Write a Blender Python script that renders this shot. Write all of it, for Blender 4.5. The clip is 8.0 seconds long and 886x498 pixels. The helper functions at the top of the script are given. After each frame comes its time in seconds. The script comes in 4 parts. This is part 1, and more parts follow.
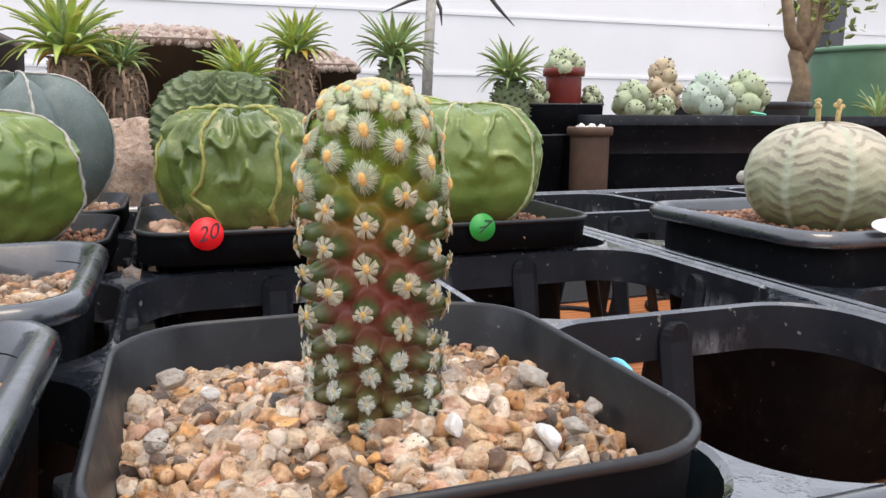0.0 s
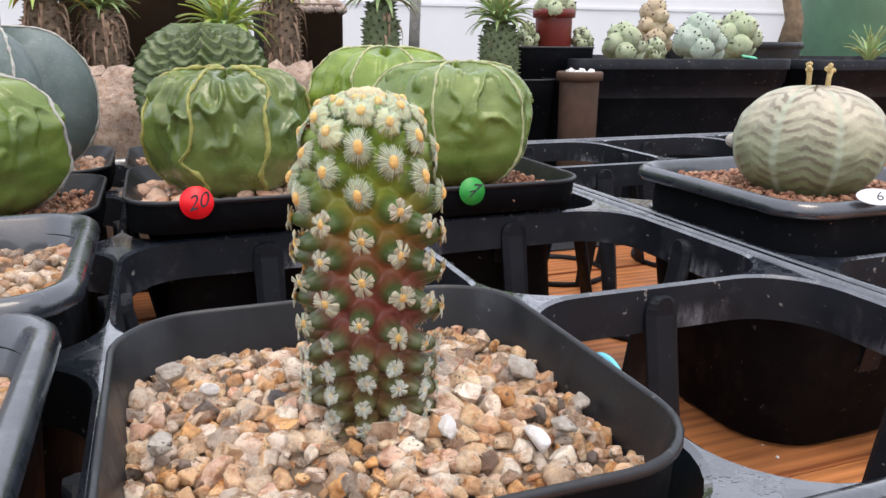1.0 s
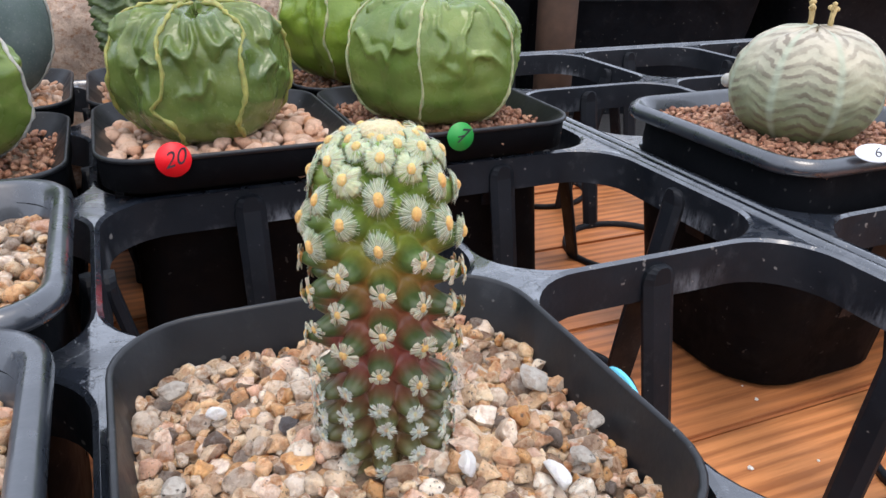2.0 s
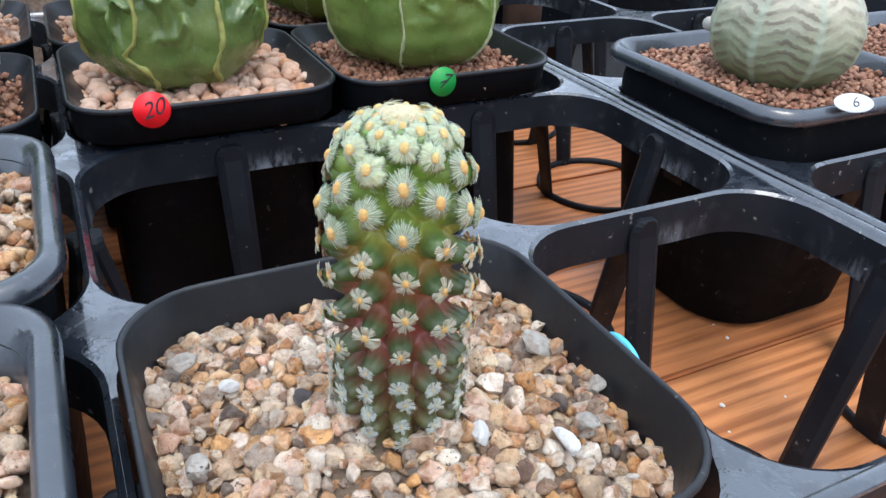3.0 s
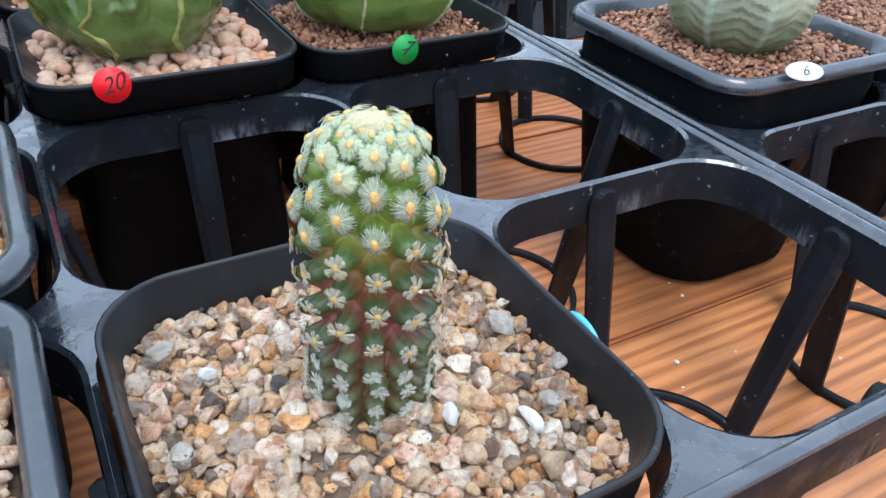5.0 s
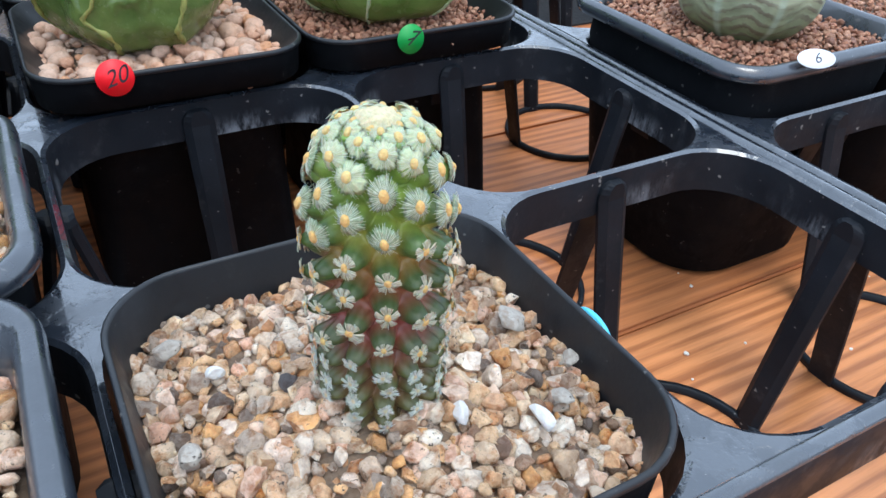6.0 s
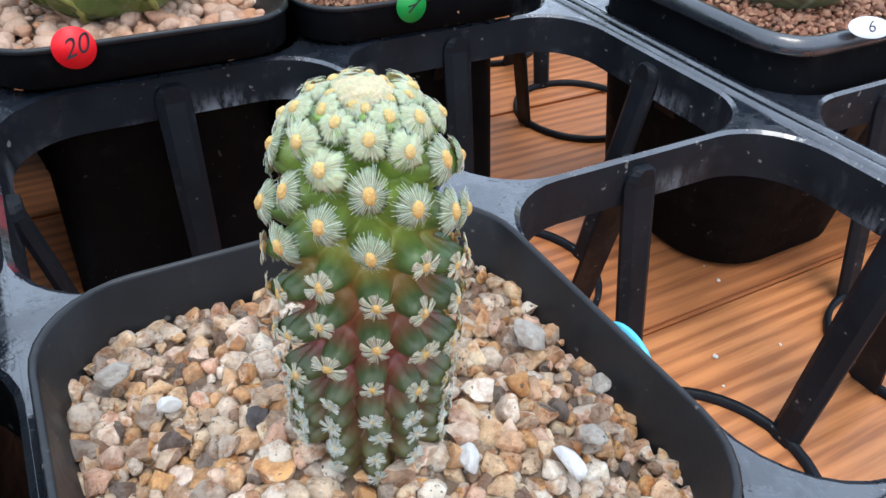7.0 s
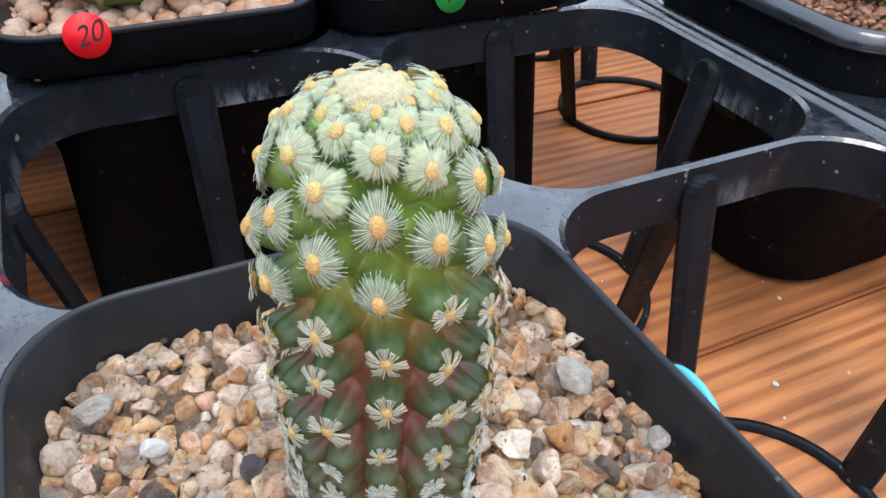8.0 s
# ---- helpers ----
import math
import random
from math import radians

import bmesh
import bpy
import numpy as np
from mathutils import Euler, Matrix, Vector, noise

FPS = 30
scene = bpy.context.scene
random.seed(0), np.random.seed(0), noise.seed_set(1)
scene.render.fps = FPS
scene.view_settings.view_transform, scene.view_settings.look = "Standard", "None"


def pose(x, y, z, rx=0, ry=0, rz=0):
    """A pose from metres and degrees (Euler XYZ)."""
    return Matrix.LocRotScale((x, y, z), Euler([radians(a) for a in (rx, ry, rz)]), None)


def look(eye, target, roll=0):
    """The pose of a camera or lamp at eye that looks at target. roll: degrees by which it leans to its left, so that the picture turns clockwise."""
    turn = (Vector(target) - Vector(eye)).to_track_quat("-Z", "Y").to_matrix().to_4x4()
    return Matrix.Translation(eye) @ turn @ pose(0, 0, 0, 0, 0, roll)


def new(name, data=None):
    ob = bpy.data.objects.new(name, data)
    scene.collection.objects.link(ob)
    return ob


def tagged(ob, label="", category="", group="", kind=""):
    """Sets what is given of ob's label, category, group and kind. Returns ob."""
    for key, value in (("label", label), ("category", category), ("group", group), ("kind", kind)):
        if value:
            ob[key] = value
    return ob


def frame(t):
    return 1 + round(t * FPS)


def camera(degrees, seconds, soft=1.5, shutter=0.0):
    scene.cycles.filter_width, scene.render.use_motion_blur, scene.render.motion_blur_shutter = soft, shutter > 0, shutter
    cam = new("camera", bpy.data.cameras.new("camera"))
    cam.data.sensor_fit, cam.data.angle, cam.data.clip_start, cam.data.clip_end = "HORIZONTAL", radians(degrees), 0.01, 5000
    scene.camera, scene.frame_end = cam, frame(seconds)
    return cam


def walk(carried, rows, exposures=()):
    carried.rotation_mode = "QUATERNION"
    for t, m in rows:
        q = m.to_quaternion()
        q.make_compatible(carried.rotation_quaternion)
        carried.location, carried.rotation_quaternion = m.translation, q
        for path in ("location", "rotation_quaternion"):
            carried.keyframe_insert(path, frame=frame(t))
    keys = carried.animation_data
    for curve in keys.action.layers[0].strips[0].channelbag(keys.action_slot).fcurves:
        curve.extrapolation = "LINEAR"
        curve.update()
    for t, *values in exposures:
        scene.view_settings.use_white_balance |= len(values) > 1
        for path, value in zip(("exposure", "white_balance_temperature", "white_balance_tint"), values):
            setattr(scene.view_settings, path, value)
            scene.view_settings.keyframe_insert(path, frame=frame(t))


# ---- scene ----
cam = camera(60.5, 8.0)
PATH = [
    (0.0, -0.02384, -0.09857, 0.04294, -0.34136, -0.17646, 0.00366),
    (0.5, -0.02154, -0.10003, 0.04416, -0.34525, -0.20924, 0.00482),
    (1.0, -0.02453, -0.09775, 0.05314, -0.35945, -0.26765, 0.00708),
    (1.5, -0.02583, -0.09039, 0.06391, -0.38233, -0.34020, 0.01115),
    (2.0, -0.02692, -0.08423, 0.07008, -0.41126, -0.42273, 0.01804),
    (3.5, -0.03468, -0.07794, 0.07985, -0.50312, -0.55032, 0.04984),
    (4.0, -0.03501, -0.07736, 0.08290, -0.52198, -0.57007, 0.05624),
    (4.5, -0.03410, -0.07872, 0.08492, -0.53364, -0.58768, 0.05868),
    (6.0, -0.03327, -0.07627, 0.08517, -0.53213, -0.61341, 0.04764),
    (6.5, -0.02698, -0.06675, 0.07948, -0.52751, -0.63331, 0.04714),
    (7.0, -0.02384, -0.05954, 0.07548, -0.52877, -0.64074, 0.04756),
    (7.5, -0.01923, -0.05316, 0.07225, -0.50419, -0.64641, 0.04793),
    (8.0, -0.01661, -0.04801, 0.06973, -0.46562, -0.65050, 0.03490),
]


def aim(x, y, z, yaw, pitch, roll):
    return look((x, y, z), (x - math.sin(yaw) * math.cos(pitch), y + math.cos(yaw) * math.cos(pitch), z + math.sin(pitch)), math.degrees(roll))


walk(cam, [(t, aim(*row)) for t, *row in PATH],
     [(0.0, 0.06, 7600, 15), (1.5, 0.06, 7250, 16), (2.2, 0.06, 6850, 13), (3.3, 0.11, 6280, 8), (6.0, 0.11, 6120, 6), (7.0, 0.06, 6400, 8), (8.0, 0.04, 6600, 10)])

# ---- light: bright overcast greenhouse ----
world = bpy.data.worlds.new("sky")
scene.world = world
world.use_nodes = True
wn = world.node_tree.nodes
sky = wn.new("ShaderNodeTexSky")
sky.sky_type, sky.sun_disc, sky.sun_elevation, sky.sun_rotation = "NISHITA", False, radians(62), radians(200)
sky.air_density, sky.dust_density = 1.0, 4.0
pale = wn.new("ShaderNodeMixRGB")
pale.inputs[0].default_value = 0.7
pale.inputs[2].default_value = (9.7, 11.4, 14.2, 1)
world.node_tree.links.new(sky.outputs[0], pale.inputs[1])
world.node_tree.links.new(pale.outputs[0], wn["Background"].inputs[0])
wn["Background"].inputs[1].default_value = 0.185
sun = new("sun", bpy.data.lights.new("sun", "SUN"))
sun.data.energy, sun.data.angle, sun.data.color = 1.3, radians(25), (1.0, 0.96, 0.9)
sun.matrix_world = look((0.05, 0.0, 1.0), (0.02, 0.15, 0.0))


# ---- materials ----
class Mat:
    """A node material with a Principled shader and short ways to add nodes."""

    def __init__(self, name, rough=0.5, metal=0.0, **extra):
        self.m = bpy.data.materials.new(name)
        self.m.use_nodes = True
        self.t = self.m.node_tree
        self.p = self.t.nodes["Principled BSDF"]
        self.p.inputs["Roughness"].default_value = rough
        self.p.inputs["Metallic"].default_value = metal
        for key, value in extra.items():
            self.p.inputs[key.replace("_", " ")].default_value = value

    def node(self, kind, **settings):
        n = self.t.nodes.new("ShaderNode" + kind)
        for key, value in settings.items():
            n.inputs[key.replace("_", " ")].default_value = value
        return n

    def link(self, a, b):
        self.t.links.new(a, b)

    def coords(self, scale=(1, 1, 1)):
        c, m = self.node("TexCoord"), self.node("Mapping")
        m.inputs["Scale"].default_value = scale
        self.link(c.outputs["Object"], m.inputs[0])
        return m.outputs[0]

    def noise(self, scale, detail=3.0, rough=0.55, at=None):
        n = self.node("TexNoise", Scale=scale, Detail=detail, Roughness=rough)
        self.link(at or self.coords(), n.inputs["Vector"])
        return n.outputs["Fac"]

    def ramp(self, fac, *stops):
        r = self.node("ValToRGB")
        while len(r.color_ramp.elements) < len(stops):
            r.color_ramp.elements.new(0.5)
        for e, (pos, col) in zip(r.color_ramp.elements, stops):
            e.position, e.color = pos, (*col, 1) if len(col) == 3 else col
        self.link(fac, r.inputs[0])
        return r.outputs[0]

    def mix(self, fac, a, b, kind="MIX"):
        n = self.node("MixRGB")
        n.blend_type = kind
        for slot, value in ((0, fac), (1, a), (2, b)):
            if isinstance(value, (int, float)):
                n.inputs[slot].default_value = value
            elif isinstance(value, tuple):
                n.inputs[slot].default_value = (*value, 1)
            else:
                self.link(value, n.inputs[slot])
        return n.outputs[0]

    def math(self, op, a, b=0.0, c=0.0):
        n = self.node("Math")
        n.operation = op
        for slot, value in enumerate((a, b, c)):
            if isinstance(value, (int, float)):
                n.inputs[slot].default_value = value
            else:
                self.link(value, n.inputs[slot])
        return n.outputs[0]

    def color(self, out):
        self.link(out, self.p.inputs["Base Color"])
        return self

    def rough(self, out):
        self.link(out, self.p.inputs["Roughness"])
        return self

    def bump(self, height, strength=0.3, distance=0.001):
        b = self.node("Bump", Strength=strength, Distance=distance)
        self.link(height, b.inputs["Height"])
        self.link(b.outputs[0], self.p.inputs["Normal"])
        return self


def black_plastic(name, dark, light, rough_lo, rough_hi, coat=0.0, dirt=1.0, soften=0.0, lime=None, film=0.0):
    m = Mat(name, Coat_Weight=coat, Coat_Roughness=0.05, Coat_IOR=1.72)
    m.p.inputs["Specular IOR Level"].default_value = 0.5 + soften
    n1, n2 = m.noise(60, 4), m.noise(900, 2)
    base = m.ramp(n1, (0.3, dark), (0.75, light))
    spots = m.ramp(m.noise(480, 2, 0.4), (0.72, (0, 0, 0)), (0.76, (1, 1, 1)))
    smear = m.ramp(m.noise(130, 6, 0.68), (0.58, (0, 0, 0)), (0.80, (0.6, 0.6, 0.6)))
    dust = m.mix(m.math("MULTIPLY", spots, 0.30 * dirt), base, (0.30, 0.29, 0.27))
    dirty = m.mix(m.math("MULTIPLY", smear, 0.22 * dirt), dust, (0.15, 0.155, 0.16))
    if lime:
        # chalky streaks left by water along a lower edge
        xyz = m.node("SeparateXYZ")
        m.link(m.node("TexCoord").outputs["Object"], xyz.inputs[0])
        edge = m.ramp(m.math("MULTIPLY", m.math("SUBTRACT", xyz.outputs[2], lime - 0.001), 1 / 0.010), (0.0, (1, 1, 1)), (0.35, (0.75, 0.75, 0.75)), (1.0, (0, 0, 0)))
        patch = m.ramp(m.noise(38, 2, 0.5), (0.52, (0, 0, 0)), (0.66, (1, 1, 1)))
        streak = m.ramp(m.noise(330, 4, 0.7, m.coords((1, 1, 0.35))), (0.42, (0, 0, 0)), (0.62, (1, 1, 1)))
        dirty = m.mix(m.math("MULTIPLY", m.math("MULTIPLY", edge, patch), m.math("MULTIPLY", streak, 0.6)), dirty, (0.36, 0.39, 0.43))
    m.color(dirty)
    m.rough(m.ramp(m.noise(95, 5, 0.6), (0.44, (rough_lo,) * 3), (0.56, (rough_hi,) * 3)))
    height = m.mix(0.3, m.noise(120, 3), n2)
    if film:
        # water standing in thin puddles and drops with clear edges
        puddle = m.ramp(m.noise(75, 5, 0.62), (0.49, (0, 0, 0)), (0.535, (1, 1, 1)))
        drops = m.ramp(m.noise(380, 2, 0.5), (0.60, (0, 0, 0)), (0.68, (1, 1, 1)))
        height = m.mix(film, height, m.mix(0.35, puddle, drops))
        m.link(m.ramp(m.noise(75, 5, 0.62), (0.47, (0.65,) * 3), (0.54, (1, 1, 1))), m.p.inputs["Coat Weight"])
    m.bump(height, 0.22 + film, 0.0006)
    return m.m


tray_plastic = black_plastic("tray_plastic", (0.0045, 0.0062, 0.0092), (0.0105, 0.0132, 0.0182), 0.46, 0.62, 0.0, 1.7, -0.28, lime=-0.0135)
# Wet tops; the lighter bluish base has sky sheen put into the colour
wet_sky_tinted = black_plastic("wet_sky_tinted_plastic", (0.011, 0.0145, 0.0205), (0.022, 0.0275, 0.0380), 0.10, 0.36, 1.0, 0.8, 0.4, film=0.45)
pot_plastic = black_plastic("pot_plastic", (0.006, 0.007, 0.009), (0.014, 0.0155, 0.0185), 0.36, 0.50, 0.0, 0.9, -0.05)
# Darker, duller copy of the pot plastic, with shade put into its colour
shaded_side_plastic = black_plastic("shaded_side_plastic", (0.0028, 0.0033, 0.0043), (0.0055, 0.0062, 0.0078), 0.60, 0.72, 0.0, 0.5, -0.43)
grey_plastic = black_plastic("grey_plastic", (0.014, 0.018, 0.025), (0.026, 0.032, 0.043), 0.26, 0.44, 0.5, 0.6, 0.3)


def stone_material(name, stops, clear=0.0, speck=0.5, stain=0.85, rough=(0.38, 0.75), fleck=1500):
    m = Mat(name, rough=0.42)
    info = m.node("ObjectInfo")
    geo = m.node("NewGeometry")
    pick = m.math("FRACT", m.math("MULTIPLY", m.math("ADD", info.outputs["Random"], geo.outputs["Random Per Island"]), 7.31))
    base = m.ramp(pick, *stops)
    pat = m.ramp(m.noise(420, 5, 0.68), (0.34, (0.62, 0.40, 0.25)), (0.50, (1, 1, 1)), (0.75, (1.22, 1.18, 1.12)))
    c = m.mix(stain, base, pat, "MULTIPLY")
    vein = m.ramp(m.noise(190, 5, 0.7), (0.45, (0.70, 0.68, 0.68)), (0.52, (1.08, 1.06, 1.04)))
    c = m.mix(stain * 0.7, c, vein, "MULTIPLY")
    where = m.ramp(m.noise(230, 2, 0.5), (0.42, (0, 0, 0)), (0.58, (1, 1, 1)))
    sp = m.ramp(m.noise(fleck, 3, 0.6), (0.60, (0, 0, 0)), (0.66, (1, 1, 1)))
    m.color(m.mix(m.math("MULTIPLY", m.math("MULTIPLY", sp, where), speck), c, (0.06, 0.045, 0.035)))
    m.rough(m.ramp(m.noise(700, 3), (0.35, (rough[0],) * 3), (0.7, (rough[1],) * 3)))
    m.p.inputs["Subsurface Weight"].default_value = clear
    m.p.inputs["Subsurface Scale"].default_value = 0.0015
    m.p.inputs["Subsurface Radius"].default_value = (1.0, 0.85, 0.7)
    m.bump(m.noise(650, 6, 0.74), 1.0, 0.0010)
    return m.m


gravel_stops = ((0.0, (0.635, 0.371, 0.193)), (0.09, (0.721, 0.517, 0.321)), (0.17, (0.520, 0.263, 0.121)), (0.24, (0.645, 0.517, 0.395)), (0.34, (0.762, 0.571, 0.378)), (0.43, (0.208, 0.132, 0.093)), (0.51, (0.678, 0.453, 0.285)),
                (0.59, (0.699, 0.371, 0.142)), (0.65, (0.135, 0.105, 0.087)), (0.73, (0.468, 0.375, 0.293)), (0.84, (0.770, 0.663, 0.539)), (0.92, (0.707, 0.419, 0.288)), (1.0, (0.860, 0.765, 0.642)))
gravel_mat = stone_material("quartz_gravel", gravel_stops, 0.45, 1.0, 1.0, (0.16, 0.52))
leca_mat = stone_material("clay_pebbles", ((0.0, (0.66, 0.36, 0.22)), (0.35, (0.74, 0.48, 0.34)), (0.7, (0.68, 0.51, 0.40)), (1.0, (0.70, 0.33, 0.15))), 0, 0.2, 0.5)
lava_mat = stone_material("red_lava_grit", ((0.0, (0.28, 0.12, 0.07)), (0.4, (0.46, 0.22, 0.13)), (0.75, (0.58, 0.33, 0.21)), (1.0, (0.24, 0.11, 0.07))), 0, 0.4)
white_stone = stone_material("white_quartz", ((0.0, (0.80, 0.79, 0.77)), (1.0, (0.86, 0.84, 0.80))), 0.3, 0.0, 0.15)
dark_stone = stone_material("dark_slate", ((0.0, (0.09, 0.08, 0.08)), (1.0, (0.15, 0.13, 0.13))), 0, 0.3)
mottled_stone = stone_material("speckled_granite", ((0.0, (0.46, 0.43, 0.38)), (1.0, (0.54, 0.50, 0.44))), 0, 1.0, 0.6, fleck=900)
soil_mat = stone_material("potting_soil", ((0.0, (0.15, 0.105, 0.072)), (1.0, (0.22, 0.16, 0.11))), 0, 0.4)


def wood_material():
    m = Mat("varnished_table_wood", rough=0.38)
    at = m.coords((0.05, 1, 1))
    grain = m.noise(430, 5, 0.62, at)
    fine = m.noise(900, 3, 0.6, m.coords((0.02, 1, 1)))
    info = m.node("ObjectInfo")
    tone = m.ramp(info.outputs["Random"], (0.0, (0.46, 0.152, 0.046)), (0.5, (0.55, 0.198, 0.064)), (1.0, (0.62, 0.245, 0.088)))
    wave = m.node("TexWave", Scale=64.0, Distortion=3.2, Detail=3.0, Detail_Scale=1.4)
    wave.bands_direction = "Y"
    m.link(m.coords((0.10, 1, 1)), wave.inputs["Vector"])
    lines = m.ramp(m.math("ADD", m.math("MULTIPLY", grain, 0.55), m.math("MULTIPLY", wave.outputs["Fac"], 0.16)), (0.26, (0.52, 0.38, 0.30)), (0.35, (0.92, 0.86, 0.80)), (0.45, (1.32, 1.36, 1.38)))
    c = m.mix(0.8, tone, lines, "MULTIPLY")
    m.color(m.mix(m.math("MULTIPLY", fine, 0.35), c, (0.62, 0.32, 0.16)))
    m.rough(m.ramp(m.noise(40, 3), (0.3, (0.30,) * 3), (0.7, (0.55,) * 3)))
    m.bump(m.mix(0.4, grain, wave.outputs["Fac"]), 0.2, 0.0005)
    return m.m


wood = wood_material()


# ---- mesh helpers ----
def mesh_of(name, bm, material, smooth=True):
    me = bpy.data.meshes.new(name)
    bmesh.ops.recalc_face_normals(bm, faces=bm.faces)
    bm.to_mesh(me)
    bm.free()
    me.materials.append(material)
    if smooth:
        me.polygons.foreach_set("use_smooth", [True] * len(me.polygons))
    return me


def part(name, bm, material, parent, label="", smooth=True, at=None):
    ob = new(name, bm if isinstance(bm, bpy.types.Mesh) else mesh_of(name, bm, material, smooth))
    ob.parent = parent
    if at is not None:
        ob.matrix_basis = at
    if label:
        tagged(ob, label)
    return ob


def thing(name, label, category, m=None, group="", kind=""):
    ob = tagged(new(name), label, category, group, kind)
    ob.empty_display_size = 0.01
    ob.matrix_basis = m or Matrix()
    return ob


def rsq(half, r, z, n=8, hy=None):
    """A rounded square, counterclockwise, as points at height z."""
    hy, out = hy or half, []
    for k, (sx, sy) in enumerate(((1, 1), (-1, 1), (-1, -1), (1, -1))):
        for i in range(n + 1):
            a = math.pi / 2 * (k + i / n)
            out.append(Vector((sx * (half - r) + r * math.cos(a), sy * (hy - r) + r * math.sin(a), z)))
    return out


def ring(radius, z, n=40):
    return [Vector((radius * math.cos(2 * math.pi * i / n), radius * math.sin(2 * math.pi * i / n), z)) for i in range(n)]


def loft(rings, cap_first=False, cap_last=False, bm=None):
    bm = bm or bmesh.new()
    rows = [[bm.verts.new(p) for p in r] for r in rings]
    n = len(rows[0])
    for a, b in zip(rows, rows[1:]):
        for i in range(n):
            bm.faces.new((a[i], a[(i + 1) % n], b[(i + 1) % n], b[i]))
    if cap_first:
        bm.faces.new(list(reversed(rows[0])))
    if cap_last:
        bm.faces.new(rows[-1])
    return bm


def box(bm, x0, x1, y0, y1, z0, z1):
    v = [bm.verts.new((x, y, z)) for x in (x0, x1) for y in (y0, y1) for z in (z0, z1)]
    for f in ((0, 1, 3, 2), (4, 6, 7, 5), (0, 4, 5, 1), (2, 3, 7, 6), (0, 2, 6, 4), (1, 5, 7, 3)):
        bm.faces.new([v[i] for i in f])
    return bm


def tube(points, radii, n=8, bm=None):
    bm = bm or bmesh.new()
    rows = []
    for i, p in enumerate(points):
        d = (Vector(points[min(i + 1, len(points) - 1)]) - Vector(points[max(i - 1, 0)])).normalized()
        u = d.orthogonal().normalized() if i == 0 else (u - d * u.dot(d)).normalized()
        w = d.cross(u)
        rows.append([Vector(p) + radii[i] * (math.cos(2 * math.pi * k / n) * u + math.sin(2 * math.pi * k / n) * w) for k in range(n)])
    return loft(rows, True, True, bm)


# ---- plan ----
P = 0.0771         # pitch of the tray's cells
TABLE = -0.0622    # table top below the tray's deck
EDGE = 1.5 * P + 0.0021  # long edge of the first tray


# ---- table ----
table = thing("table", "varnished red-brown wooden plank table top", "table", kind="structure")
for k in range(-8, 21):
    bm = box(bmesh.new(), -0.9, 1.5, -0.0310, 0.0310, -0.02, 0)
    bmesh.ops.bevel(bm, geom=bm.edges[:], offset=0.0010, segments=2, affect="EDGES")
    part("plank", bm, wood, table, smooth=False, at=pose(0, k * 0.0626 + 0.012, TABLE))


# Black sheet, added and unseen, keeps brown plank bounce off the back pots
bounce_cloth = Mat("bounce_blocking_cloth", rough=0.85)
bounce_cloth.color(bounce_cloth.ramp(bounce_cloth.noise(500, 3), (0.3, (0.010, 0.011, 0.012)), (0.7, (0.026, 0.027, 0.030))))
bounce_cloth.bump(bounce_cloth.noise(900, 2), 0.5, 0.0005)
cloth = tagged(new("bench_mat", mesh_of("bench_mat", box(bmesh.new(), -0.88, 1.48, 0.2695, 1.38, TABLE + 0.0001, TABLE + 0.0012), bounce_cloth.m, False)), "black cloth mat added unseen under the back pots to stop brown bounce", "mat")


for x in (-0.82, 1.42):
    for y in (-0.44, 1.22):
        part("leg", box(bmesh.new(), -0.03, 0.03, -0.03, 0.03, -0.9, TABLE - 0.0201), wood, table, smooth=False, at=pose(x, y, 0))


